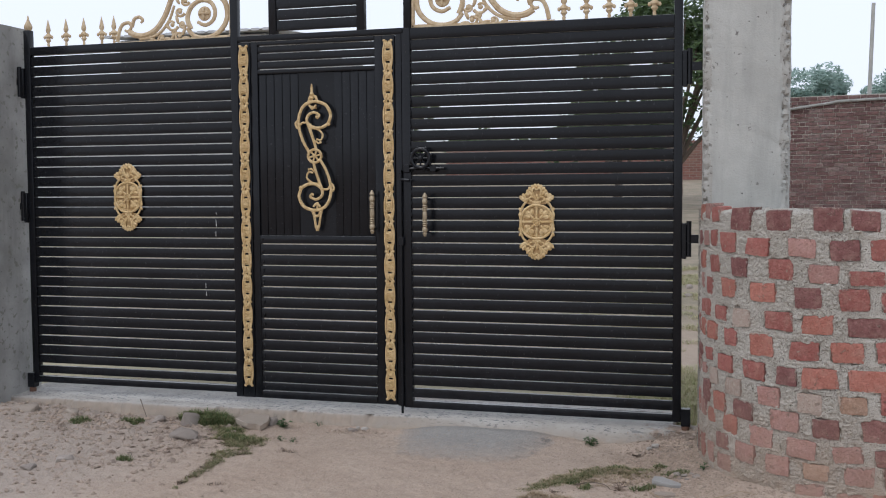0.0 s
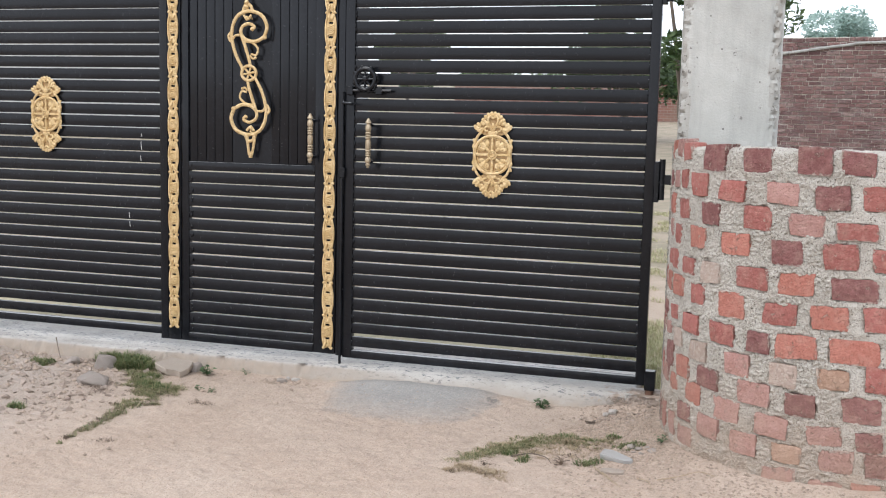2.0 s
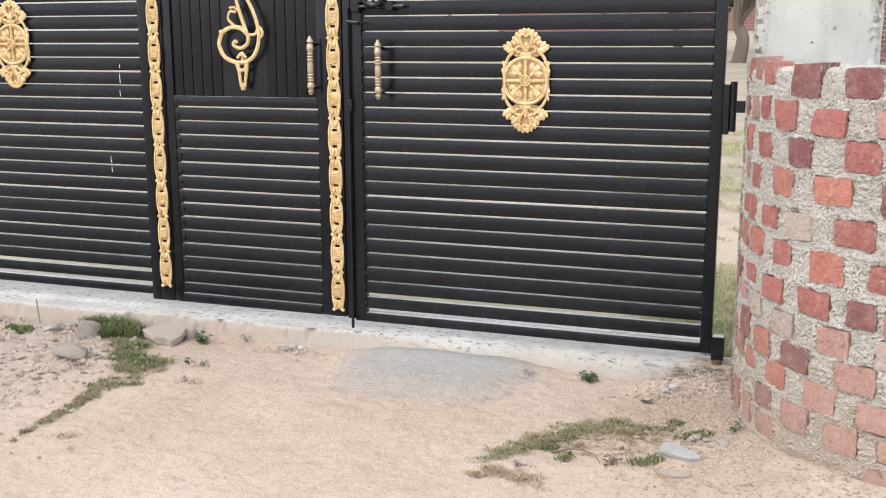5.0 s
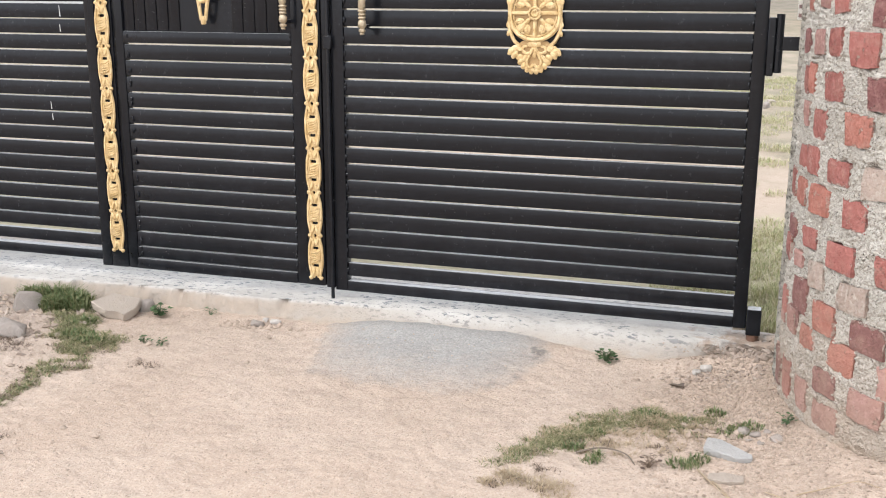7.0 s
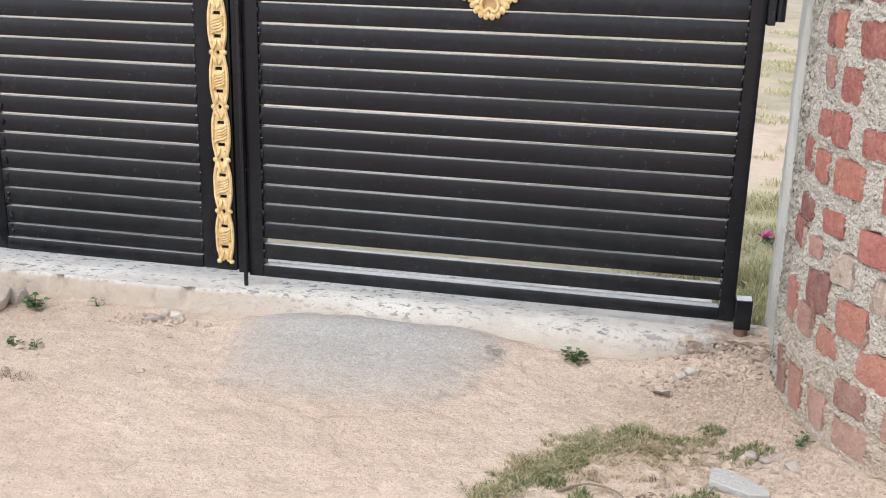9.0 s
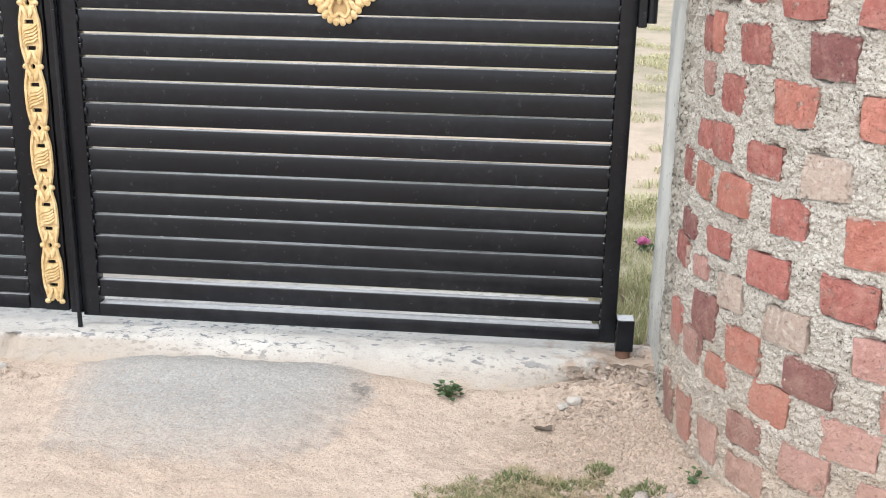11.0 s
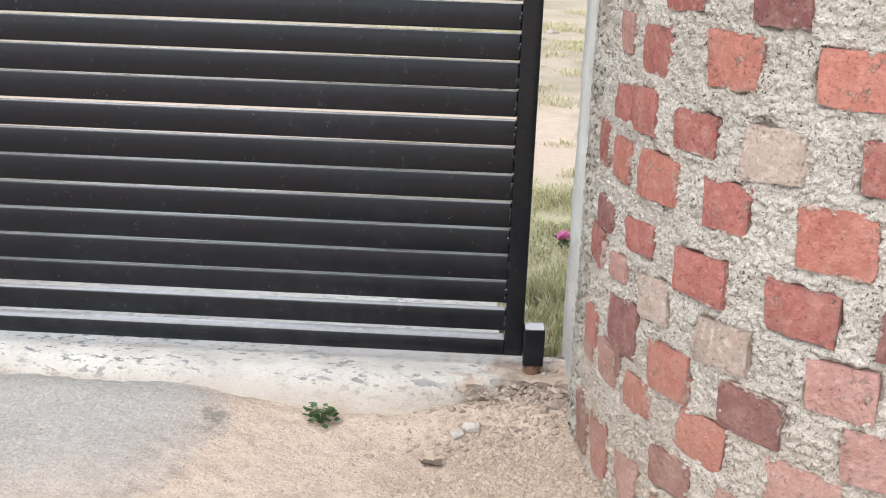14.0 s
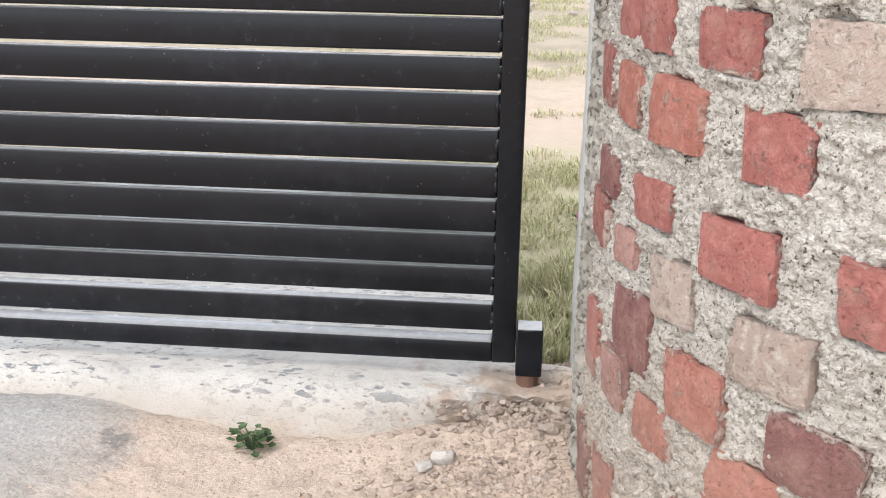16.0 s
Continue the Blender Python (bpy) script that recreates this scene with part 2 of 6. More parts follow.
def make_sill():
    m, nt, b = material("whitewashed_cement")
    v = world_coords(nt)
    sep = nt.nodes.new("ShaderNodeSeparateXYZ")
    nt.links.new(v, sep.inputs[0])
    big = noise_tex(nt, v, 6.0, 6)
    col = mix(nt, ramp(nt, big, [(0.35, 0.0), (0.62, 1.0)]), (0.39, 0.365, 0.332), (0.49, 0.465, 0.428))
    col = mix(nt, ramp(nt, noise_tex(nt, v, 40.0, 6, 0.7), [(0.36, 0.45), (0.48, 0.0)]), col, (0.27, 0.25, 0.225))
    # spalled flecks, long along the gate, showing the blue-grey cement under the whitewash
    along = nt.nodes.new("ShaderNodeMapping")
    along.inputs["Scale"].default_value = (0.55, 1.1, 1.0)
    nt.links.new(v, along.inputs["Vector"])
    fleck = ramp(nt, noise_tex(nt, along.outputs[0], 58.0, 4, 0.6), [(0.585, 0.0), (0.605, 1.0)])
    small = ramp(nt, noise_tex(nt, along.outputs[0], 150.0, 3, 0.6), [(0.62, 0.0), (0.65, 0.8)])
    where = ramp(nt, noise_tex(nt, v, 5.5, 4), [(0.38, 0.10), (0.54, 1.0)])
    top = calc(nt, 'MAXIMUM', calc(nt, 'MULTIPLY', calc(nt, 'ADD', sep.outputs["Y"], 0.108), 28.0, True), 0.45)
    chips = calc(nt, 'MULTIPLY', calc(nt, 'MULTIPLY', calc(nt, 'MAXIMUM', fleck, small), where), top)
    col = mix(nt, chips, col, mix(nt, noise_tex(nt, v, 13.0, 3), (0.10, 0.115, 0.13), (0.23, 0.235, 0.235)))
    # larger flakes lost along the walked edge
    flake = ramp(nt, cells(nt, along.outputs[0], 33.0), [(0.17, 1.0), (0.21, 0.0)])
    flake = calc(nt, 'MULTIPLY', flake, ramp(nt, noise_tex(nt, v, 12.0, 4), [(0.47, 0.0), (0.53, 0.9)]))
    col = mix(nt, flake, col, mix(nt, noise_tex(nt, v, 70.0, 3), (0.09, 0.10, 0.115), (0.25, 0.25, 0.245)))
    # stray dark pits everywhere
    pits = ramp(nt, cells(nt, along.outputs[0], 42.0), [(0.09, 0.85), (0.14, 0.0)])
    col = mix(nt, calc(nt, 'MULTIPLY', pits, ramp(nt, noise_tex(nt, v, 23.0, 3), [(0.52, 0.0), (0.60, 1.0)])), col, (0.10, 0.10, 0.105))
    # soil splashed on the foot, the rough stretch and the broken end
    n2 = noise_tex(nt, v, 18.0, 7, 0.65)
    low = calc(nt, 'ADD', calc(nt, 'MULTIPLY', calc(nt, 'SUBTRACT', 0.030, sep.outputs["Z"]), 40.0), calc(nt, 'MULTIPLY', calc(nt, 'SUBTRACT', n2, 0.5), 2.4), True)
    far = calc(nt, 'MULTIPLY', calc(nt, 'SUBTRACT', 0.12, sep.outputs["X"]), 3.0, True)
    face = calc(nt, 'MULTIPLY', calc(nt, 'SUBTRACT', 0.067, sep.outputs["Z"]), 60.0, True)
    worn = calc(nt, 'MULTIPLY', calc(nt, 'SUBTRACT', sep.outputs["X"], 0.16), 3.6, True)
    # soil dust on the front face, deepened to tone down the sun on it
    dusty_dim = calc(nt, 'MULTIPLY', calc(nt, 'SUBTRACT', 0.0715, sep.outputs["Z"]), 80.0, True)
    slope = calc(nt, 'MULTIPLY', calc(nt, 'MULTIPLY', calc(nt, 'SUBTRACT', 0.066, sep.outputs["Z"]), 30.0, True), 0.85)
    dusty_dim = calc(nt, 'ADD', calc(nt, 'MULTIPLY', dusty_dim, calc(nt, 'SUBTRACT', 1.0, worn)), calc(nt, 'MULTIPLY', slope, worn))
    col = mix(nt, calc(nt, 'MULTIPLY', dusty_dim, ramp(nt, n2, [(0.3, 0.7), (0.65, 1.0)])), col, mix(nt, n2, (0.28, 0.235, 0.19), (0.365, 0.32, 0.27)))
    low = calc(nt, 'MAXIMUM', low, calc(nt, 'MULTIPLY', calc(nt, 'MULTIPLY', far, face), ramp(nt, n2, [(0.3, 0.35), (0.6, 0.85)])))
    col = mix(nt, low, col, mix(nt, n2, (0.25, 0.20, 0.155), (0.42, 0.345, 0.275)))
    end = calc(nt, 'ADD', calc(nt, 'MULTIPLY', calc(nt, 'SUBTRACT', sep.outputs["X"], 1.34), 7.0), calc(nt, 'MULTIPLY', calc(nt, 'SUBTRACT', n2, 0.5), 6.0), True)
    rear = calc(nt, 'MULTIPLY', calc(nt, 'SUBTRACT', 0.10, sep.outputs["Y"]), 12.0, True)
    col = mix(nt, calc(nt, 'MULTIPLY', calc(nt, 'MULTIPLY', end, rear), 0.9), col, mix(nt, noise_tex(nt, v, 30.0, 5), (0.19, 0.15, 0.12), (0.40, 0.29, 0.21)))
    put(nt, col, b, "Base Color")
    b.inputs["Roughness"].default_value = 0.9
    h = calc(nt, 'SUBTRACT', calc(nt, 'ADD', noise_tex(nt, v, 130.0, 6), calc(nt, 'MULTIPLY', n2, 0.8)), calc(nt, 'MULTIPLY', chips, 1.3))
    bump(nt, b, h, 0.7, 0.004)
    return m


def make_ground():
    m, nt, b = material("sandy_soil")
    v = world_coords(nt)
    sep = nt.nodes.new("ShaderNodeSeparateXYZ")
    nt.links.new(v, sep.inputs[0])
    big = noise_tex(nt, v, 1.3, 6)
    mid = noise_tex(nt, v, 14.0, 7, 0.65)
    fine = noise_tex(nt, v, 130.0, 6, 0.7)
    col = mix(nt, ramp(nt, big, [(0.35, 0.0), (0.65, 1.0)]), (0.425, 0.322, 0.247), (0.505, 0.401, 0.321))
    col = mix(nt, ramp(nt, mid, [(0.36, 0.32), (0.50, 0.0)]), col, (0.255, 0.195, 0.15))
    grain = cells(nt, v, 210.0, "Color")
    bw = nt.nodes.new("ShaderNodeRGBToBW")
    nt.links.new(grain, bw.inputs[0])
    col = mix(nt, ramp(nt, bw.outputs[0], [(0.24, 0.22), (0.42, 0.0)]), col, (0.26, 0.20, 0.15))
    col = mix(nt, ramp(nt, bw.outputs[0], [(0.62, 0.0), (0.80, 0.3)]), col, (0.53, 0.455, 0.38))
    col = mix(nt, ramp(nt, fine, [(0.34, 0.25), (0.46, 0.0)]), col, (0.24, 0.19, 0.15))
    pocks = ramp(nt, cells(nt, v, 75.0), [(0.12, 0.75), (0.22, 0.0)])
    col = mix(nt, calc(nt, 'MULTIPLY', pocks, ramp(nt, mid, [(0.42, 0.0), (0.55, 1.0)])), col, (0.20, 0.155, 0.12))
    # greyer gravelly ground by the far pillar
    left = calc(nt, 'MULTIPLY', calc(nt, 'SUBTRACT', calc(nt, 'ADD', calc(nt, 'MULTIPLY', mid, 0.9), -1.0), sep.outputs["X"]), 1.5, True)
    near = calc(nt, 'MULTIPLY', calc(nt, 'ADD', sep.outputs["Y"], calc(nt, 'ADD', 2.6, mid)), 0.8, True)
    col = mix(nt, calc(nt, 'MULTIPLY', calc(nt, 'MULTIPLY', left, near), 0.7), col, (0.37, 0.315, 0.27))
    # smear of grey cement in front of the sill
    wob = calc(nt, 'SUBTRACT', noise_tex(nt, v, 5.0, 7, 0.65), 0.5)
    dx = calc(nt, 'DIVIDE', calc(nt, 'SUBTRACT', calc(nt, 'ADD', sep.outputs["X"], calc(nt, 'MULTIPLY', wob, 0.22)), 0.50), 0.40)
    dx = calc(nt, 'MULTIPLY', dx, dx)
    dy = calc(nt, 'DIVIDE', calc(nt, 'SUBTRACT', calc(nt, 'ADD', sep.outputs["Y"], calc(nt, 'MULTIPLY', wob, 0.20)), -0.12), 0.46)
    rr = calc(nt, 'ADD', calc(nt, 'MULTIPLY', dx, dx), calc(nt, 'MULTIPLY', dy, dy))
    rr = calc(nt, 'ADD', rr, calc(nt, 'MULTIPLY', calc(nt, 'SUBTRACT', noise_tex(nt, v, 30.0, 6, 0.7), 0.5), 0.7))
    patch = ramp(nt, rr, [(0.08, 1.0), (0.42, 0.68), (0.85, 0.26), (1.0, 0.0)])
    patch = calc(nt, 'MULTIPLY', patch, ramp(nt, mid, [(0.25, 0.75), (0.5, 1.0)]))
    col = mix(nt, patch, col, mix(nt, noise_tex(nt, v, 9.0, 8, 0.7), (0.23, 0.22, 0.204), (0.39, 0.372, 0.347)))
    col = mix(nt, calc(nt, 'MULTIPLY', ramp(nt, fine, [(0.36, 0.5), (0.47, 0.0)]), patch), col, (0.13, 0.125, 0.12))
    col = mix(nt, calc(nt, 'MULTIPLY', ramp(nt, bw.outputs[0], [(0.25, 0.18), (0.42, 0.0)]), patch), col, (0.17, 0.16, 0.15))
    col = mix(nt, calc(nt, 'MULTIPLY', ramp(nt, bw.outputs[0], [(0.64, 0.0), (0.80, 0.35)]), patch), col, (0.45, 0.43, 0.40))
    # its crumbling edge
    rim = calc(nt, 'MULTIPLY', ramp(nt, rr, [(0.25, 0.0), (0.55, 1.0), (0.70, 1.0), (0.95, 0.0)]), ramp(nt, sep.outputs["X"], [(0.70, 0.0), (0.82, 1.0)]))
    col = mix(nt, calc(nt, 'MULTIPLY', rim, ramp(nt, mid, [(0.40, 0.75), (0.50, 0.0)])), col, (0.15, 0.14, 0.128))
    # dry grass cover of the yard beyond the sill
    yard = calc(nt, 'MULTIPLY', calc(nt, 'SUBTRACT', sep.outputs["Y"], 0.34), 8.0, True)
    way = calc(nt, 'ADD', sep.outputs["Y"], calc(nt, 'MULTIPLY', calc(nt, 'SUBTRACT', noise_tex(nt, v, 5.0, 7, 0.7), 0.5), 3.2))
    green = mix(nt, noise_tex(nt, v, 24.0, 6, 0.7), (0.28, 0.255, 0.15), (0.40, 0.345, 0.245))
    bare = mix(nt, noise_tex(nt, v, 18.0, 6, 0.7), (0.33, 0.255, 0.192), (0.42, 0.335, 0.26))
    rough = mix(nt, ramp(nt, noise_tex(nt, v, 2.4, 7, 0.65), [(0.40, 0.0), (0.58, 1.0)]), (0.215, 0.185, 0.125), (0.30, 0.245, 0.18))
    field = mix(nt, ramp(nt, calc(nt, 'DIVIDE', way, 8.0), [(0.15, 0.0), (0.24, 1.0)]), green, bare)
    field = mix(nt, ramp(nt, calc(nt, 'DIVIDE', way, 8.0), [(0.32, 0.0), (0.46, 1.0)]), field, rough)
    col = mix(nt, yard, col, field)
    put(nt, col, b, "Base Color")
    b.inputs["Roughness"].default_value = 0.95
    clod = noise_tex(nt, v, 46.0, 7, 0.68)
    h = calc(nt, 'ADD', calc(nt, 'ADD', fine, calc(nt, 'MULTIPLY', mid, 1.5)), calc(nt, 'MULTIPLY', bw.outputs[0], 0.5))
    h = calc(nt, 'ADD', h, calc(nt, 'ADD', calc(nt, 'MULTIPLY', clod, 2.4), calc(nt, 'MULTIPLY', noise_tex(nt, v, 27.0, 4, 0.5), 3.0)))
    rough_part = calc(nt, 'SUBTRACT', 1.0, calc(nt, 'MULTIPLY', patch, 0.5))
    bump(nt, b, calc(nt, 'MULTIPLY', h, rough_part), 0.7, 0.005)
    return m


def make_stone(name, a, c, rough=0.85):
    m, nt, b = material(name)
    v = world_coords(nt)
    rnd = nt.nodes.new("ShaderNodeNewGeometry").outputs["Random Per Island"]
    col = mix(nt, noise_tex(nt, v, 24.0, 6), a, c)
    col = mix(nt, calc(nt, 'MULTIPLY', rnd, 0.6), col, tuple(x * 0.5 for x in a))
    put(nt, col, b, "Base Color")
    b.inputs["Roughness"].default_value = rough
    bump(nt, b, noise_tex(nt, v, 110.0, 6), 0.9, 0.006)
    return m


def make_leaf(name, stops, trans=0.25):
    m, nt, b = material(name)
    rnd = nt.nodes.new("ShaderNodeNewGeometry").outputs["Random Per Island"]
    put(nt, ramp(nt, rnd, stops), b, "Base Color")
    b.inputs["Roughness"].default_value = 0.6
    b.inputs["Subsurface Weight"].default_value = 0.0
    tr = nt.nodes.new("ShaderNodeBsdfTranslucent")
    put(nt, ramp(nt, rnd, stops), tr, "Color")
    ms = nt.nodes.new("ShaderNodeMixShader")
    ms.inputs[0].default_value = trans
    nt.links.new(b.outputs[0], ms.inputs[1])
    nt.links.new(tr.outputs[0], ms.inputs[2])
    nt.links.new(ms.outputs[0], nt.nodes["Material Output"].inputs["Surface"])
    return m


def make_far_brick(name):
    m, nt, b = material(name)
    v = world_coords(nt)
    rnd = nt.nodes.new("ShaderNodeObjectInfo").outputs["Random"]
    isl = nt.nodes.new("ShaderNodeNewGeometry").outputs["Random Per Island"]
    pick = calc(nt, 'FRACT', calc(nt, 'ADD', rnd, isl))
    col = ramp(nt, pick, [(0.0, (0.110, 0.054, 0.050)), (0.5, (0.170, 0.086, 0.078)), (0.85, (0.22, 0.118, 0.105)), (1.0, (0.29, 0.21, 0.185))])
    col = mix(nt, ramp(nt, noise_tex(nt, v, 5.0, 6), [(0.45, 0.0), (0.66, 0.5)]), col, (0.27, 0.21, 0.195))
    stain = ramp(nt, noise_tex(nt, v, 26.0, 7, 0.75), [(0.40, 0.75), (0.54, 0.0)])
    col = mix(nt, stain, col, (0.075, 0.050, 0.045))
    lime = ramp(nt, noise_tex(nt, v, 34.0, 6, 0.7), [(0.58, 0.0), (0.68, 0.7)])
    col = mix(nt, lime, col, (0.33, 0.27, 0.24))
    put(nt, col, b, "Base Color")
    b.inputs["Roughness"].default_value = 0.9
    bump(nt, b, noise_tex(nt, v, 40.0, 6, 0.7), 1.0, 0.02)
    return m


def make_course_wall():
    m, nt, b = material("distant_brickwork")
    v = world_coords(nt)
    mp = nt.nodes.new("ShaderNodeMapping")
    mp.inputs["Rotation"].default_value = (radians(90), 0, 0)
    nt.links.new(v, mp.inputs["Vector"])
    t = nt.nodes.new("ShaderNodeTexBrick")
    nt.links.new(mp.outputs[0], t.inputs["Vector"])
    t.inputs["Color1"].default_value = (0.17, 0.075, 0.06, 1)
    t.inputs["Color2"].default_value = (0.24, 0.11, 0.085, 1)
    t.inputs["Mortar"].default_value = (0.26, 0.20, 0.17, 1)
    t.inputs["Scale"].default_value = 1.0
    t.inputs["Brick Width"].default_value = 0.24
    t.inputs["Row Height"].default_value = 0.09
    t.inputs["Mortar Size"].default_value = 0.008
    col = mix(nt, ramp(nt, noise_tex(nt, v, 1.5, 6), [(0.4, 0.0), (0.7, 0.5)]), t.outputs["Color"], (0.20, 0.16, 0.12))
    put(nt, col, b, "Base Color")
    b.inputs["Roughness"].default_value = 0.95
    return m


BLACK, GOLD, CREAM, BRONZE, SHADED_GOLD = make_black_paint(), make_gold(), make_cream(), make_bronze(), make_shaded_gold()
MORTAR = make_mortar()
BRICKS = [make_brick("brick_brown", (0.185, 0.072, 0.066), (0.255, 0.110, 0.100)),
          make_brick("brick_red", (0.31, 0.100, 0.082), (0.41, 0.158, 0.130)),
          make_brick("brick_orange", (0.385, 0.138, 0.100), (0.46, 0.190, 0.142)),
          make_brick("brick_pink", (0.375, 0.192, 0.160), (0.46, 0.272, 0.236)),
          make_brick("brick_pale", (0.43, 0.33, 0.27), (0.53, 0.43, 0.365)),
          make_brick("brick_tan", (0.41, 0.245, 0.165), (0.48, 0.325, 0.235))]
CONCRETE = make_concrete("cast_concrete", (0.40, 0.398, 0.368), (0.49, 0.487, 0.452), (0.19, 0.18, 0.165), 0.655)
ROUGH_CONCRETE = make_concrete("honeycombed_concrete", (0.36, 0.348, 0.315), (0.44, 0.428, 0.39), (0.17, 0.155, 0.135), 0.585, 70.0)
CRUST = make_concrete("old_mortar_crust", (0.25, 0.23, 0.195), (0.37, 0.345, 0.295), (0.10, 0.09, 0.075), 0.555, 95.0)
WEATHERED = make_concrete("weathered_concrete", (0.27, 0.268, 0.25), (0.42, 0.415, 0.395), (0.22, 0.22, 0.19), 0.58, 24.0)
SILL = make_sill()
GROUND = make_ground()
GRAVEL = make_stone("gravel", (0.36, 0.275, 0.21), (0.45, 0.36, 0.285))
GREY_STONE = make_stone("grey_stone", (0.32, 0.27, 0.23), (0.43, 0.375, 0.33))
PALE_STONE = make_stone("pale_slate", (0.37, 0.36, 0.34), (0.48, 0.465, 0.44))
WHITE_STONE = make_stone("white_pebble", (0.50, 0.455, 0.405), (0.62, 0.575, 0.52))
RUBBLE = make_stone("broken_rubble", (0.30, 0.215, 0.16), (0.46, 0.40, 0.345))
BROWN_STONE = make_stone("brown_stone", (0.36, 0.30, 0.245), (0.47, 0.40, 0.33))
RUST = make_stone("rust", (0.135, 0.068, 0.042), (0.21, 0.115, 0.075))
GRASS = make_leaf("grass_blade", [(0.0, (0.115, 0.142, 0.055)), (0.40, (0.20, 0.205, 0.098)), (0.7, (0.310, 0.265, 0.146)), (1.0, (0.425, 0.348, 0.23))])
TUFT = make_leaf("tuft_blade", [(0.0, (0.075, 0.112, 0.036)), (0.7, (0.155, 0.180, 0.072)), (1.0, (0.255, 0.23, 0.119))])
FIELD = make_leaf("field_grass", [(0.0, (0.27, 0.295, 0.13)), (0.4, (0.39, 0.38, 0.195)), (0.75, (0.49, 0.435, 0.275)), (1.0, (0.55, 0.475, 0.345))])
WEED = make_leaf("weed_leaf", [(0.0, (0.045, 0.085, 0.03)), (1.0, (0.095, 0.150, 0.062))])
STRAW = make_leaf("straw", [(0.0, (0.315, 0.232, 0.143)), (1.0, (0.435, 0.352, 0.24))], 0.1)
DEAD = make_leaf("dead_stalk", [(0.0, (0.09, 0.06, 0.045)), (0.6, (0.17, 0.12, 0.085)), (1.0, (0.28, 0.21, 0.15))], 0.1)
PETAL = make_leaf("pink_petal", [(0.0, (0.52, 0.13, 0.30)), (1.0, (0.70, 0.27, 0.46))])
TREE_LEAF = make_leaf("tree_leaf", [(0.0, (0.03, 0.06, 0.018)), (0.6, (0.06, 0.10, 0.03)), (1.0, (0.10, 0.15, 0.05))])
# distance haze is put into the pale bluish colour of these leaves
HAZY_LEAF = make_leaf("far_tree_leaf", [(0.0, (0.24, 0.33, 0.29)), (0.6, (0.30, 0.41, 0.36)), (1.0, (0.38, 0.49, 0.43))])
BARK = make_stone("bark", (0.12, 0.09, 0.07), (0.2, 0.16, 0.12))
FAR_BRICK = make_far_brick("old_brick")
COURSE_WALL = make_course_wall()
PLASTER = make_concrete("grey_plaster", (0.425, 0.425, 0.416), (0.51, 0.51, 0.501), (0.34, 0.332, 0.323), 0.72)
ROOFING = make_concrete("cement_sheet", (0.50, 0.51, 0.52), (0.60, 0.61, 0.62), (0.42, 0.42, 0.42), 0.7)


# ---- mesh helpers ----
BASE = {}


def thing(name, loc, label, category, group="", kind=""):
    ob = new(name)
    ob.location = loc
    BASE[ob] = Matrix.Translation(loc)
    return tagged(ob, label, category, group, kind)


def mesh_of(bm, name, mat, smooth=True):
    me = bpy.data.meshes.new(name)
    bm.to_mesh(me)
    bm.free()
    for mt in (mat if isinstance(mat, (list, tuple)) else [mat]):
        me.materials.append(mt)
    if smooth:
        for p in me.polygons:
            p.use_smooth = True
        me.set_sharp_from_angle(angle=radians(38))
    return me


def part(name, bm, mat, parent=None, label="", at=None):
    me = bm if isinstance(bm, bpy.types.Mesh) else mesh_of(bm, name, mat)
    ob = new(name, me)
    if at is not None:
        ob.location = at
    if parent is not None:
        ob.parent = parent
        ob.matrix_parent_inverse = BASE.get(parent, Matrix()).inverted()
    if label:
        tagged(ob, label)
    return ob


def box(bm, x0, x1, y0, y1, z0, z1, bev=0.0, seg=1):
    r = bmesh.ops.create_cube(bm, size=1.0, matrix=Matrix.Translation(((x0 + x1) / 2, (y0 + y1) / 2, (z0 + z1) / 2)) @ Matrix.Diagonal((x1 - x0, y1 - y0, z1 - z0, 1)))
    if bev:
        edges = list({e for v in r["verts"] for e in v.link_edges})
        bmesh.ops.bevel(bm, geom=edges, offset=bev, segments=seg, affect='EDGES', profile=0.5)
    return bm


def smooth_path(pts, n=6):
    P = [Vector(p) for p in pts]
    P = [2 * P[0] - P[1]] + P + [2 * P[-1] - P[-2]]
    out = []
    for i in range(1, len(P) - 2):
        a, b, c, d = P[i - 1:i + 3]
        for k in range(n):
            t = k / n
            out.append(0.5 * (2 * b + (c - a) * t + (2 * a - 5 * b + 4 * c - d) * t * t + (3 * b - a - 3 * c + d) * t ** 3))
    out.append(P[-2])
    return out


def tube(bm, pts, r0, r1=None, seg=7, flat=1.0, closed=False, across=Vector((0, 1, 0))):
    """A bar swept along points; flat squeezes it along the direction across."""
    r1 = r0 if r1 is None else r1
    n = len(pts)
    rings = []
    for i, p in enumerate(pts):
        p = Vector(p)
        q0 = Vector(pts[i - 1]) if (i or closed) else p
        q1 = Vector(pts[(i + 1) % n]) if (i < n - 1 or closed) else p
        d = (q1 - q0).normalized()
        a = (across - d * across.dot(d))
        if a.length < 1e-4:
            a = d.orthogonal()
        a.normalize()
        s = d.cross(a)
        r = r0 + (r1 - r0) * i / max(1, n - 1)
        rings.append([bm.verts.new(p + (s * math.cos(2 * math.pi * k / seg) + a * math.sin(2 * math.pi * k / seg) * flat) * r) for k in range(seg)])
    for i in range(n if closed else n - 1):
        u, w = rings[i], rings[(i + 1) % n]
        for k in range(seg):
            bm.faces.new((u[k], u[(k + 1) % seg], w[(k + 1) % seg], w[k]))
    if not closed:
        bm.faces.new(rings[0][::-1])
        bm.faces.new(rings[-1])
    return bm


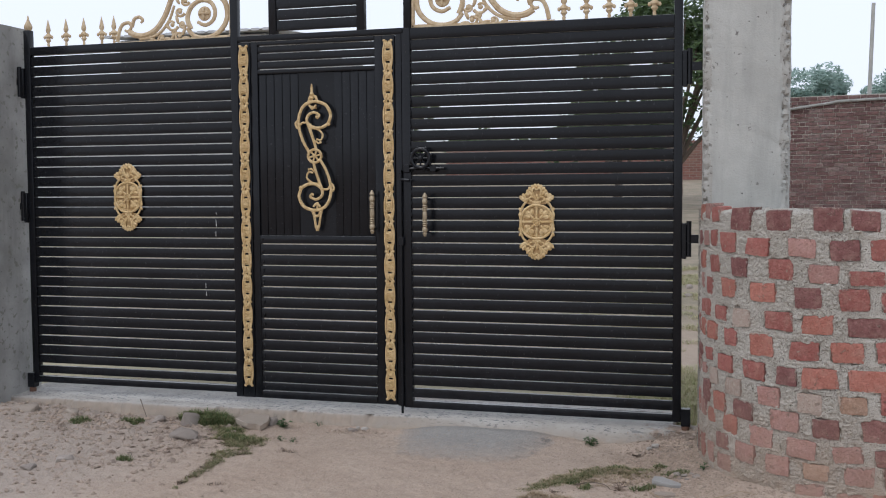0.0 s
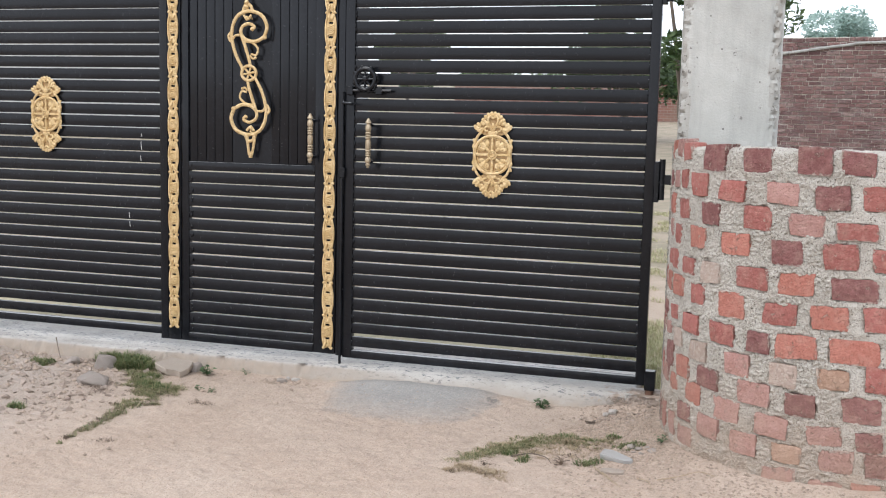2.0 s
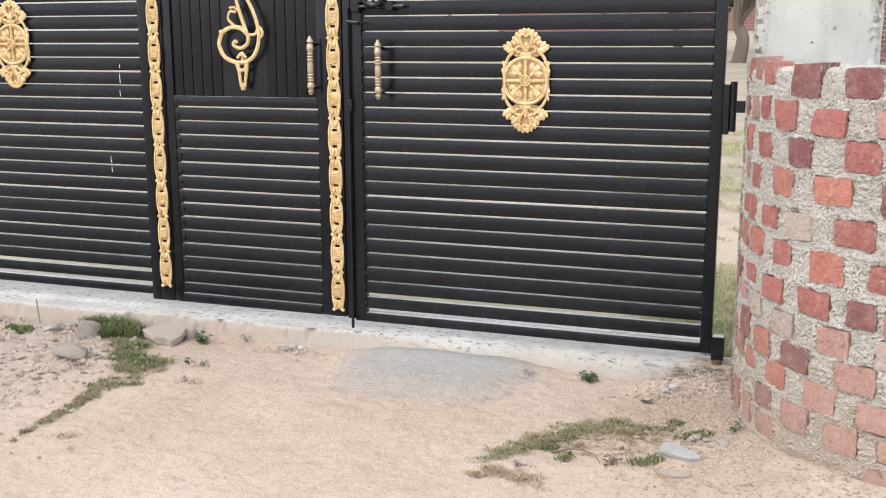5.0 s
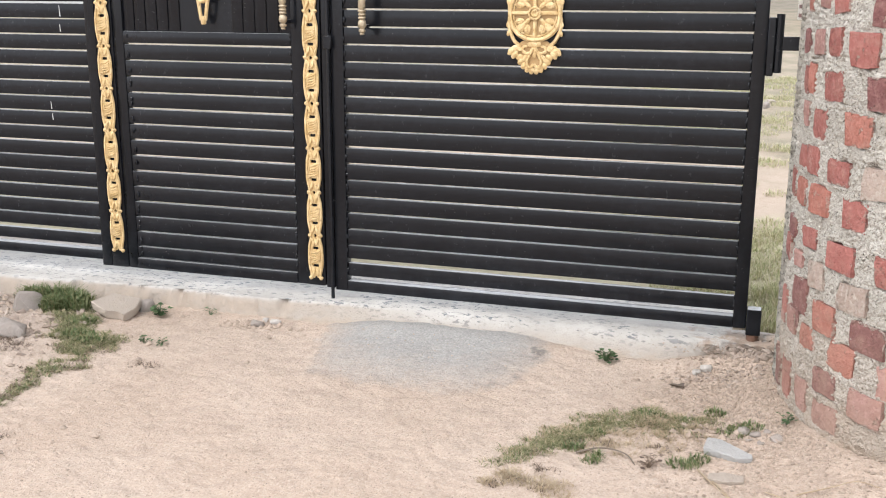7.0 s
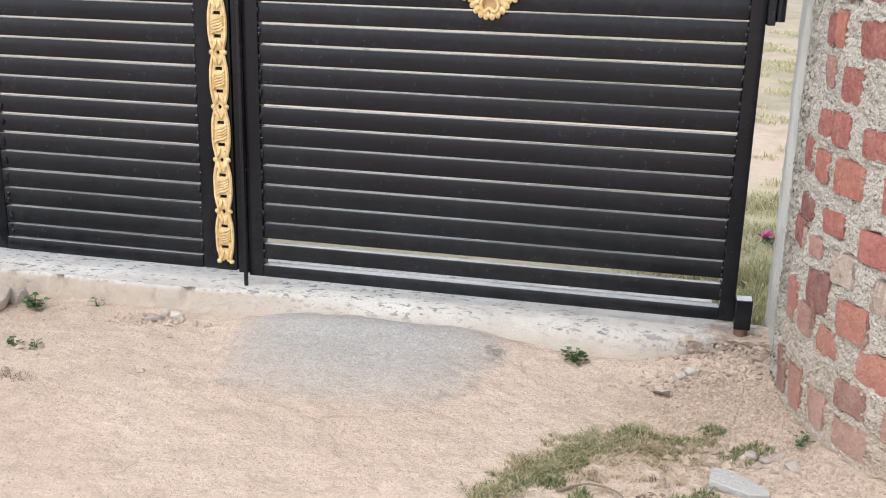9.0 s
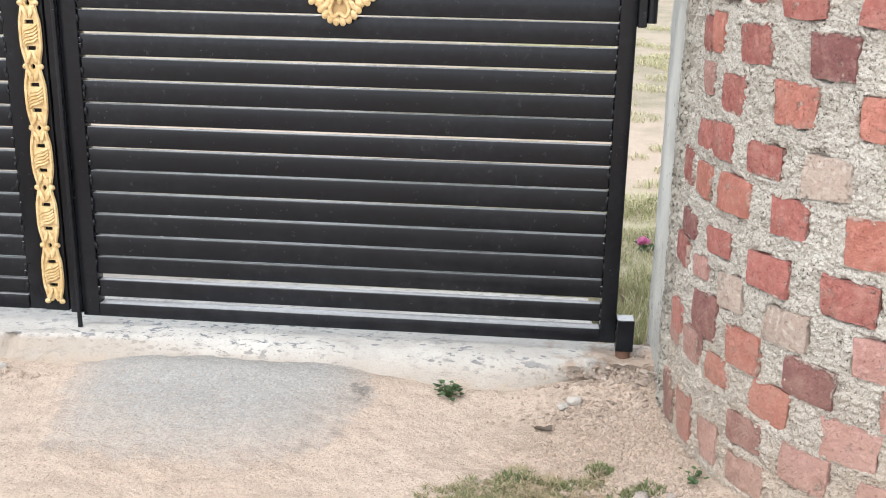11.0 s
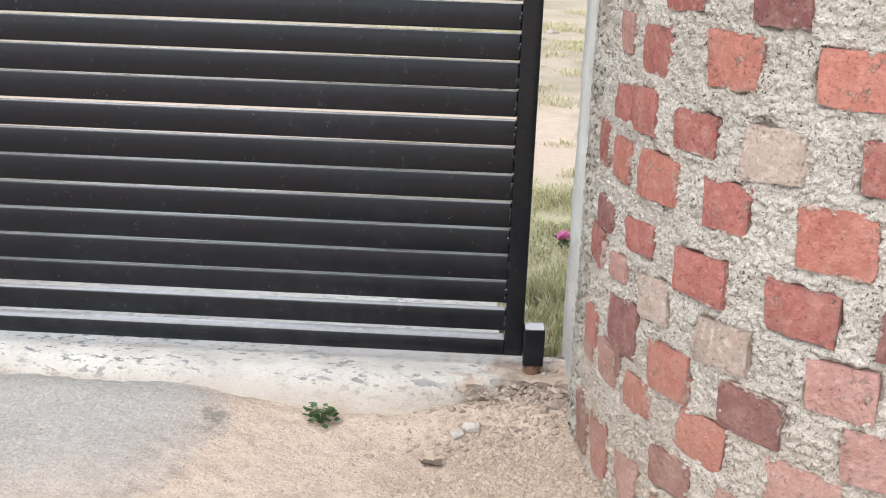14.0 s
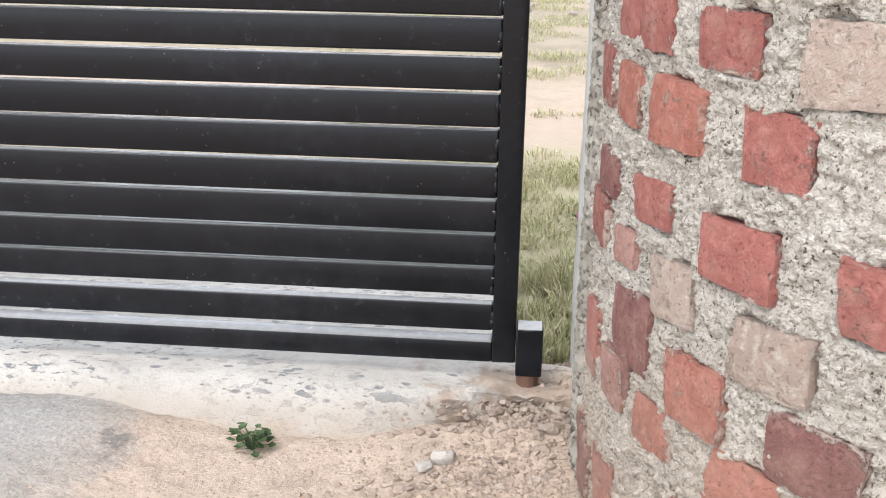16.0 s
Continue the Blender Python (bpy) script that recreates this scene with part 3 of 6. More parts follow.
def lathe(bm, profile, at, seg=12, flat=1.0):
    """Turns (radius, height) pairs round the upright through at."""
    rings = [[bm.verts.new((at[0] + r * math.cos(2 * math.pi * k / seg), at[1] + r * flat * math.sin(2 * math.pi * k / seg), at[2] + z)) for k in range(seg)] for r, z in profile]
    for u, w in zip(rings, rings[1:]):
        for k in range(seg):
            bm.faces.new((u[k], u[(k + 1) % seg], w[(k + 1) % seg], w[k]))
    bm.faces.new(rings[0][::-1])
    bm.faces.new(rings[-1])
    return bm


def blob(bm, at, rx, ry, rz, turn=0.0, seg=8, rings=5):
    m = Matrix.Translation(at) @ Matrix.Rotation(turn, 4, 'Y') @ Matrix.Diagonal((rx, ry, rz, 1))
    bmesh.ops.create_uvsphere(bm, u_segments=seg, v_segments=rings, radius=1.0, matrix=m)
    return bm


def ring_path(cx, y, cz, rx, rz, n=28, square=1.0):
    out = []
    for k in range(n):
        a = 2 * math.pi * k / n
        c, s = math.cos(a), math.sin(a)
        out.append((cx + rx * math.copysign(abs(c) ** square, c), y, cz + rz * math.copysign(abs(s) ** square, s)))
    return out


def from_lists(name, verts, faces, mat, smooth=False):
    me = bpy.data.meshes.new(name)
    me.from_pydata([tuple(v) for v in verts], [], faces)
    for mt in (mat if isinstance(mat, (list, tuple)) else [mat]):
        me.materials.append(mt)
    if smooth:
        for p in me.polygons:
            p.use_smooth = True
    return me


# ---- the line of the curved wall ----
WALL_LINE = smooth_path([(1.575, -0.10, 0), (1.576, -0.22, 0), (1.59, -0.36, 0), (1.625, -0.48, 0), (1.665, -0.57, 0), (1.71, -0.64, 0), (1.765, -0.705, 0),
                         (1.83, -0.757, 0), (1.90, -0.80, 0), (2.0, -0.84, 0), (2.15, -0.87, 0), (2.4, -0.885, 0), (2.7, -0.875, 0), (3.1, -0.85, 0), (4.2, -0.75, 0)], 24)
WALL_S = [0.0]
for p, q in zip(WALL_LINE, WALL_LINE[1:]):
    WALL_S.append(WALL_S[-1] + (q - p).length)
WALL_XY = np.array([(p.x, p.y) for p in WALL_LINE])


def on_wall(s):
    """The point at s along the wall's face and the outward normal there."""
    i = min(max(int(np.searchsorted(WALL_S, s)) - 1, 0), len(WALL_S) - 2)
    p, q = WALL_LINE[i], WALL_LINE[i + 1]
    u = (s - WALL_S[i]) / (WALL_S[i + 1] - WALL_S[i])
    d = (q - p).normalized()
    return p.lerp(q, u), Vector((d.y, -d.x, 0))


# ---- ground ----
def fbm(x, y, scale, octaves=4):
    return noise.fractal(Vector((x * scale, y * scale, 3.7)), 1.0, 2.0, octaves)


def ground_z(x, y, fine=True):
    yard = min(max((y - 0.34) / 0.2, 0.0), 1.0)
    z = yard * (0.015 + 0.047 * max(0.0, y - 0.3))
    if -6 < x < 5 and -6.5 < y < 4:
        d = math.sqrt(float(np.min((WALL_XY[::6, 0] - x) ** 2 + (WALL_XY[::6, 1] - y) ** 2)))
        if y < -0.1 or x > 1.6:
            z += 0.035 * math.exp(-(d / 0.14) ** 2)
        z += 0.05 * math.exp(-((x + 2.15) / 0.5) ** 2 - ((y + 0.25) / 0.45) ** 2)
        z += 0.02 * math.exp(-((x + 1.15) / 0.35) ** 2 - ((y + 0.35) / 0.3) ** 2)
        if -0.6 < x < 1.7 and y < 0:
            z += 0.010 * math.exp(-((y + 0.13) / 0.07) ** 2)
        z += 0.030 * math.exp(-((x - 1.42) / 0.17) ** 4 - ((y + 0.13) / 0.075) ** 2)
        rx = abs((x - 0.53) / 0.36)
        if rx < 1.3 and -0.6 < y < 0.0:
            z += 0.034 * math.exp(-rx ** 4) * min(1.0, max(0.0, (y + 0.48) / 0.33))
        if fine:
            calm = 0.35 if (0.15 < x < 0.9 and -0.5 < y < -0.1) else 1.0
            if x < -0.5:
                z += min(1.0, -0.5 - x) * 0.010 * fbm(x, y, 13.0)
            z += calm * (0.010 * fbm(x, y, 1.6) + 0.005 * fbm(x, y, 9.0, 3) + 0.0042 * fbm(x, y, 28.0, 3))
    return z


def spaced(lo, hi, step, far_lo, far_hi, growth=1.35):
    mid = list(np.arange(lo, hi + 1e-6, step))
    a, s = [], step
    x = lo
    while x > far_lo:
        s *= growth
        x -= s
        a.append(max(x, far_lo))
    b, s, x = [], step, hi
    while x < far_hi:
        s *= growth
        x += s
        b.append(min(x, far_hi))
    return a[::-1] + mid + b


def build_ground():
    xs, ys = spaced(-2.6, 2.5, 0.0115, -400, 400), spaced(-2.4, 0.0, 0.0115, -400, 400)
    verts = [(x, y, ground_z(x, y)) for y in ys for x in xs]
    w = len(xs)
    faces = [(j * w + i, j * w + i + 1, (j + 1) * w + i + 1, (j + 1) * w + i) for j in range(len(ys) - 1) for i in range(w - 1)]
    ob = new("ground", from_lists("ground", verts, faces, GROUND, True))
    tagged(ob, "sandy pinkish soil with gravel and a smear of grey cement", "ground", kind="structure")


build_ground()


# ---- sill under the gate ----
SILL_FOOT = ((-2.4, -0.150), (-1.1, -0.146), (-0.75, -0.098), (-0.14, -0.108), (0.33, -0.100), (0.85, -0.118), (1.24, -0.134), (1.7, -0.14))


def sill_foot(x):
    """How far the foot of the sill's face stands out in front of the gate."""
    return float(np.interp(x, [p[0] for p in SILL_FOOT], [p[1] for p in SILL_FOOT]))


def build_sill():
    """A trowelled cement kerb with a crisp, chipped front edge, crumbled away at the pivot."""
    verts, faces = [], []
    xs = np.arange(-2.32, 1.605, 0.008)
    back = [(0.46, 0.0), (0.46, 0.060), (0.36, 0.066), (0.22, 0.070), (0.10, 0.072)]
    tops = [0.05, 0.0, -0.02, -0.04, -0.055, -0.065, -0.073]
    for x in xs:
        foot = sill_foot(x)
        lip = foot + 0.050 - 0.020 * min(max((0.10 - x) / 0.25, 0.0), 1.0)
        rough = min(max((0.10 - x) / 0.25, 0.0), 1.0)
        broken = min(max((x - 1.26) / 0.12, 0), 1)
        row = list(back)
        bite = max(0.0, fbm(x, 3.1, 17.0) - 0.15) * 0.028 + max(0.0, fbm(x, 7.7, 60.0, 3)) * 0.006
        for y in tops:
            row.append((min(y, 0.05) if y > lip else lip, 0.0725 - 0.003 * max(0.0, -y) / 0.08))
        edge = lip - 0.006 + bite * (0.5 + rough)
        row += [(edge + 0.005, 0.0705), (edge, 0.067), (edge - 0.005, 0.061)]
        for t in (0.30, 0.55, 0.80, 1.0, 1.3):
            face = edge - 0.004 + (foot - edge) * t
            face += rough * (0.010 * fbm(x, t * 0.05, 26.0) + 0.005 * fbm(x + 4, t * 0.05, 70.0, 3)) + 0.0015 * fbm(x, t * 0.06, 40.0, 3)
            row.append((face, 0.061 - 0.063 * t))
        # past the wicket the edge has been worn to a slope
        worn = min(max((x - 0.12) / 0.30, 0.0), 1.0)
        front = len(row) - len(back)
        for k in range(front):
            u = k / (front - 1)
            y, z = 0.05 + (foot - 0.016 - 0.05) * u, 0.0725 - 0.082 * max(0.0, (u - 0.42) / 0.58) ** 1.5
            a, c = row[len(back) + k]
            row[len(back) + k] = (a + (y - a) * worn, c + (z - c) * worn)
        done = []
        for k, (y, z) in enumerate(row):
            n, n2 = fbm(x, y * 2 + z * 9, 7.0), fbm(x + 9, y + z * 3, 38.0)
            if z > 0.02:
                z += 0.0012 * n2 + 0.0012 * n
                z -= broken * (y < 0.03) * (0.012 * max(0.0, 0.7 + 1.6 * n) + 0.012 * max(0.0, n2))
                y += broken * max(0.0, -y) * 0.35 * max(0.0, 0.4 + n)
            if x > 1.43:
                y = min(y, 0.06 + 0.02 * n)
            done.append((x, y, z))
        verts += done
    w = len(row)
    for i in range(len(xs) - 1):
        for k in range(w - 1):
            faces.append((i * w + k, i * w + k + 1, (i + 1) * w + k + 1, (i + 1) * w + k))
    faces += [tuple(range(w))[::-1], tuple((len(xs) - 1) * w + k for k in range(w))]
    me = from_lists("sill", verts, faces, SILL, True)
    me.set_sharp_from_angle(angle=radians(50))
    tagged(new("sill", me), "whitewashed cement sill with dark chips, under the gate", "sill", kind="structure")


build_sill()


# ---- pillars ----
def build_pillar(name, x0, x1, y0, y1, z1, label, rough_edges=True, skin=None):
    """A cast pillar with a subdivided, uneven skin and worn, honeycombed arrises."""
    bm = bmesh.new()
    nx, ny, nz = 40, 34, int(z1 / 0.013)
    per = [(x0 + (x1 - x0) * i / nx, y0) for i in range(nx)] + [(x1, y0 + (y1 - y0) * i / ny) for i in range(ny)]
    per += [(x1 - (x1 - x0) * i / nx, y1) for i in range(nx)] + [(x0, y1 - (y1 - y0) * i / ny) for i in range(ny)]
    cx, cy = (x0 + x1) / 2, (y0 + y1) / 2
    rows = []
    for k in range(nz + 1):
        z = -0.05 + (z1 + 0.05) * k / nz
        row = []
        for x, y in per:
            ex = min(abs(x - x0), abs(x - x1))
            ey = min(abs(y - y0), abs(y - y1))
            edge = max(0.0, 1 - max(ex, ey) / 0.05)
            n = fbm(x * 1.0 + z, y + z * 2.3, 24.0) if edge else 0.0
            pull = edge * (0.006 + 0.026 * abs(n)) + 0.0025 * fbm(x + z * 1.7, y - z, 7.0)
            row.append(bm.verts.new((x + (cx - x) / abs(cx - x + 1e-6) * pull * (ex < 0.06), y + (cy - y) / abs(cy - y + 1e-6) * pull * (ey < 0.06), z)))
        rows.append(row)
    n = len(per)
    for u, w in zip(rows, rows[1:]):
        for k in range(n):
            f = bm.faces.new((u[k], u[(k + 1) % n], w[(k + 1) % n], w[k]))
            c = f.calc_center_median()
            ex, ey = min(c.x - x0, x1 - c.x), min(c.y - y0, y1 - c.y)
            flank = c.x < x0 + 0.012 and c.z < 1.13 and (c.y < -0.12 + 0.035 * fbm(c.z, c.y, 6.0) or c.z < 0.36 + 0.15 * fbm(c.y, c.z, 5.0))
            if flank or rough_edges and max(ex, ey) < 0.042 + 0.03 * fbm(c.z, c.x, 5.0):
                f.material_index = 1
    bm.faces.new(rows[-1])
    ob = part(name, bm, [skin or CONCRETE, ROUGH_CONCRETE])
    tagged(ob, label, "pillar", kind="structure")
    return ob


build_pillar("pillar", 1.572, 1.955, -0.195, 0.215, 3.3, "pale cast concrete gate pillar with honeycombed edges")
build_pillar("pillar", -2.63, -2.248, -0.30, 0.16, 2.17, "grey weathered concrete gate pillar at the hinge side", skin=WEATHERED)


def build_pillar_fillet():
    """Rough mortar packed between the pillar's flank and the brickwork."""
    bm = bmesh.new()
    rows = []
    for k in range(190):
        z = -0.04 + 1.17 * k / 189
        row = []
        for j in range(25):
            u = j / 24
            n = fbm(z * 2, u * 3, 14.0) + 0.5 * fbm(z * 2, u * 3 + 5, 45.0)
            hug = 0.020 * (2 * u - 1) ** 4
            row.append(bm.verts.new((1.560 + 0.020 * abs(n) + hug, -0.125 - 0.140 * u + 0.02 * fbm(z, 2.0, 9.0), z)))
        rows.append(row)
    for u, w in zip(rows, rows[1:]):
        for j in range(24):
            bm.faces.new((u[j], u[j + 1], w[j + 1], w[j]))
    tagged(part("mortar_fillet", bm, CRUST), "rough grey mortar packed against the pillar", "mortar", kind="structure")


build_pillar_fillet()


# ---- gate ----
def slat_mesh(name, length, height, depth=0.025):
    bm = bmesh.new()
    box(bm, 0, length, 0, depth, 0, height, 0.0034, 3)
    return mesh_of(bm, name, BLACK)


def welds(bm, x, zs, rnd):
    for z in zs:
        for _ in range(2):
            blob(bm, (x + rnd.uniform(-0.003, 0.003), 0.004, z + rnd.uniform(-0.012, 0.012)), 0.0045, 0.004, rnd.uniform(0.006, 0.011), 0, 6, 4)


def gold_strip(parent, x, z0, z1):
    """A cast band with waists, side spikes, pierced holes and baskets of slanting ropes."""
    bm = bmesh.new()
    count = round((z1 - z0) / 0.157)
    period = (z1 - z0) / count
    rnd = random.Random(int(1000 * abs(x)))

    def half(t):
        return 0.0222 - 0.0045 * math.cos(2 * math.pi * t) - 0.0012 * math.cos(4 * math.pi * t)

    def pierced(u, t):
        d = abs(t - round(t))
        if d < 0.06:
            return (u / 0.36) ** 2 + (d / 0.042) ** 2 < 1
        return (u / 0.50) ** 2 + ((d - 0.295) / 0.040) ** 2 < 1

    y, rows, cols = -0.008, 46, 15
    grid = [[bm.verts.new((x + half(k / rows) * (2 * c / cols - 1), y - 0.0025 * (1 - (2 * c / cols - 1) ** 2), z0 + period * k / rows)) for c in range(cols + 1)] for k in range(count * rows + 1)]
    for k in range(count * rows):
        for c in range(cols):
            if not pierced(2 * (c + 0.5) / cols - 1, (k + 0.5) / rows):
                bm.faces.new((grid[k][c], grid[k][c + 1], grid[k + 1][c + 1], grid[k + 1][c]))
    bmesh.ops.delete(bm, geom=[v for v in bm.verts if not v.link_faces], context='VERTS')
    bmesh.ops.solidify(bm, geom=list(bm.faces), thickness=0.007)
    bmesh.ops.recalc_face_normals(bm, faces=bm.faces)
    for side in (-1, 1):
        tube(bm, [(x + side * (half(k / 16) - 0.001), y - 0.001, z0 + period * k / 16) for k in range(count * 16 + 1)], 0.0052, seg=6)
    for i in range(count + 1):
        c = z0 + period * i
        for s in (-1, 1):
            blob(bm, (x + s * 0.0195, y - 0.001, c), 0.0085, 0.007, 0.0075)
            for e in (-1, 1):
                if z0 - 0.01 < c + e * 0.03 < z1 + 0.01:
                    blob(bm, (x + s * 0.008, y - 0.004, c + e * period * 0.14), 0.006, 0.005, 0.017, -s * e * 0.35)
        if i == count:
            break
        for r in range(5):
            zz = c + period * (0.395 + 0.053 * r)
            tube(bm, smooth_path([(x - 0.018, y - 0.002, zz - 0.010), (x - 0.008, y - 0.006, zz - 0.002), (x + 0.008, y - 0.006, zz + rnd.uniform(0.001, 0.003)), (x + 0.018, y - 0.002, zz + 0.010)], 2), 0.0040, seg=6)
    part("gold_strip", bm, GOLD, parent, "gold-painted pierced cast strip of linked leaves")


def medallion(parent, x, z):
    y = -0.008
    bm = bmesh.new()

    def line(pts, r0, r1=None, n=4, out=0.0):
        tube(bm, smooth_path([(x + u * 0.955, y - out, z + v * 0.985) for u, v in pts], n), r0, r1, 6)

    def dot(u, v, a, b, ang=0.0, out=0.003):
        blob(bm, (x + u * 0.955, y - out, z + v * 0.985), a * 1.2, 0.0042, b * 1.12, ang, 7, 5)

    tube(bm, ring_path(x, y - 0.003, z, 0.080, 0.082, 36, 0.93), 0.0074, seg=7, closed=True)
    tube(bm, ring_path(x, y - 0.001, z, 0.069, 0.071, 32, 0.92), 0.0032, seg=6, closed=True)
    line([(0, -0.078), (0, 0), (0, 0.078)], 0.0062, n=2, out=0.003)
    line([(-0.078, 0), (0, 0), (0.078, 0)], 0.0062, n=2, out=0.003)
    blob(bm, (x, y - 0.004, z), 0.021, 0.006, 0.021)
    for r in (0.018, 0.009):
        tube(bm, ring_path(x, y - 0.010, z, r, r, 16), 0.0034, seg=6, closed=True)
    for sx in (-1, 1):
        for sz in (-1, 1):
            # trefoil in each quarter of the wheel
            a = math.atan2(sx, sz)
            dot(sx * 0.025, sz * 0.025, 0.006, 0.014, a)
            dot(sx * 0.043, sz * 0.043, 0.0105, 0.017, a)
            dot(sx * 0.050, sz * 0.025, 0.0090, 0.014, a + 0.75 * sx * sz)
            dot(sx * 0.025, sz * 0.050, 0.0090, 0.014, a - 0.75 * sx * sz)
            # outer stem from the side of the wheel up to the crown
            line([(sx * 0.086, sz * 0.012), (sx * 0.086, sz * 0.045), (sx * 0.071, sz * 0.083), (sx * 0.052, sz * 0.103), (sx * 0.046, sz * 0.118)], 0.0058, 0.0064, out=0.001)
            dot(sx * 0.089, sz * 0.034, 0.0055, 0.011, sx * sz * 0.2)
            dot(sx * 0.087, sz * 0.062, 0.0055, 0.010, sx * sz * 0.4)
            # leaf ears
            dot(sx * 0.072, sz * 0.117, 0.009, 0.016, sx * sz * 1.25)
            dot(sx * 0.066, sz * 0.130, 0.008, 0.014, sx * sz * 0.6)
            dot(sx * 0.060, sz * 0.110, 0.008, 0.014, sx * sz * 1.9)
            dot(sx * 0.081, sz * 0.124, 0.006, 0.010, sx * sz * 0.9)
            # curls of the neck
            line([(sx * 0.005, sz * 0.118), (sx * 0.022, sz * 0.126), (sx * 0.038, sz * 0.119), (sx * 0.036, sz * 0.106), (sx * 0.024, sz * 0.104)], 0.006, 0.004, out=0.003)
            line([(sx * 0.003, sz * 0.108), (sx * 0.020, sz * 0.140), (sx * 0.024, sz * 0.158), (sx * 0.014, sz * 0.170), (0.0, sz * 0.160)], 0.0058, 0.005, out=0.004)
            # scallops round the crown
            for u, v, ang in ((0.050, 0.138, 1.0), (0.045, 0.152, 0.8), (0.035, 0.165, 0.5), (0.022, 0.175, 0.3), (0.008, 0.180, 0.1)):
                dot(sx * u, sz * v, 0.0075, 0.011, sx * sz * ang, 0.002)
            dot(sx * 0.033, sz * 0.142, 0.006, 0.016, sx * sz * 0.6)
            dot(sx * 0.013, sz * 0.096, 0.008, 0.010, sx * sz * 0.8)
    for sz in (-1, 1):
        dot(0, sz * 0.098, 0.009, 0.011)
        dot(0, sz * 0.126, 0.006, 0.014)
    ob = part("medallion", bm, GOLD, parent, "gold-painted cast medallion with a wheel cross and leaf crowns")
    bm = bmesh.new()
    loop = [(0.070 * math.sin(2 * math.pi * k / 28), 0.070 * math.cos(2 * math.pi * k / 28)) for k in range(28)]
    rim = [[bm.verts.new((x + u, yy, z + v)) for u, v in loop] for yy in (y + 0.001, y + 0.008)]
    bm.faces.new(rim[0])
    n = len(loop)
    for k in range(n):
        bm.faces.new((rim[0][k], rim[0][(k + 1) % n], rim[1][(k + 1) % n], rim[1][k]))
    for sz in (-1, 1):
        half = [(0.040, 0.086), (0.070, 0.106), (0.080, 0.120), (0.072, 0.134), (0.056, 0.142), (0.048, 0.158), (0.032, 0.172), (0.012, 0.182)]
        loop = [(u, v * sz) for u, v in half] + [(-u, v * sz) for u, v in half[::-1]]
        rim = [[bm.verts.new((x + u, yy, z + v)) for u, v in loop] for yy in (y + 0.0015, y + 0.008)]
        bm.faces.new(rim[0])
        for k in range(len(loop)):
            bm.faces.new((rim[0][k], rim[0][(k + 1) % len(loop)], rim[1][(k + 1) % len(loop)], rim[1][k]))
    bmesh.ops.recalc_face_normals(bm, faces=bm.faces)
    part("back_plate", bm, SHADED_GOLD, ob, "brown-gold back plate, recess shade in its colour")


def wicket_scroll(parent):
    """The S-shaped casting: one half drawn, the other turned half round its wheel."""
    cx, cz, y = -0.405, 1.408, -0.016
    sx, sz = 0.00131, 0.00117

    def at(px, py, flip):
        u, v = (px - 387) * sx, (387 - py) * sz
        return (cx + (-u if flip else u), y, cz + (-v if flip else v))

    bm = bmesh.new()
    for flip in (False, True):
        line = lambda pts, r0, r1=None: tube(bm, smooth_path([at(px, py, flip) for px, py in pts], 5), r0, r1, 7, 0.8)
        line([(398, 220), (408, 205), (385, 193), (360, 207), (357, 235), (380, 258), (415, 262), (447, 245)], 0.007, 0.009)
        line([(447, 245), (457, 205), (440, 165), (410, 148), (380, 145), (345, 160), (325, 195), (318, 235)], 0.009, 0.0085)
        line([(318, 235), (325, 280), (340, 325), (362, 368)], 0.0085, 0.0075)
        line([(358, 238), (375, 290), (388, 335), (393, 360)], 0.0085, 0.0075)
        line([(370, 262), (400, 268), (422, 290), (415, 315), (395, 312)], 0.006, 0.005)
        line([(392, 318), (402, 330), (414, 326)], 0.005)
        line([(318, 225), (306, 240), (316, 262), (332, 240), (352, 238)], 0.006)
        blob(bm, at(449, 247, flip), 0.010, 0.009, 0.010)
        blob(bm, at(399, 214, flip), 0.010, 0.009, 0.009)
        blob(bm, at(412, 327, flip), 0.008, 0.008, 0.007)
        blob(bm, at(378, 172, flip), 0.010, 0.008, 0.012)
        line([(362, 150), (372, 122), (392, 122), (402, 148)], 0.0075)
        line([(366, 160), (380, 176), (396, 160)], 0.006)
    tube(bm, ring_path(cx, y, cz, 0.037, 0.034, 24), 0.0075, seg=7, closed=True)
    for k in range(3):
        a = math.pi * k / 3 + 0.2
        d = Vector((math.cos(a) * 0.035, 0, math.sin(a) * 0.032))
        c = Vector((cx, y, cz))
        tube(bm, [c - d, c + d], 0.005, seg=6)
    blob(bm, (cx, y - 0.003, cz), 0.010, 0.008, 0.010)
    lathe(bm, [(0.004, 0), (0.012, 0.012), (0.007, 0.022), (0.013, 0.034), (0.006, 0.046), (0.008, 0.062), (0.003, 0.086)], (cx - 0.012, y, 1.697), 9)
    for s in (-1, 1):
        tube(bm, [(cx + 0.012 + s * 0.022, y, 1.125), (cx + 0.010 + s * 0.008, y, 1.03)], 0.0075, 0.006, 7)
    tube(bm, [(cx + 0.01, y, 1.045), (cx + 0.01, y, 1.016)], 0.011, 0.009, 8)
    tube(bm, [(cx - 0.016, y, 1.125), (cx + 0.04, y, 1.125)], 0.008, seg=7)
    for px, pz in ((cx, 1.66), (cx + 0.01, 1.14)):
        tube(bm, [(px, y, pz), (px, 0.012, pz)], 0.006, seg=6)
    part("scroll", bm, GOLD, parent, "gold-painted S-shaped cast scroll with a wheel")


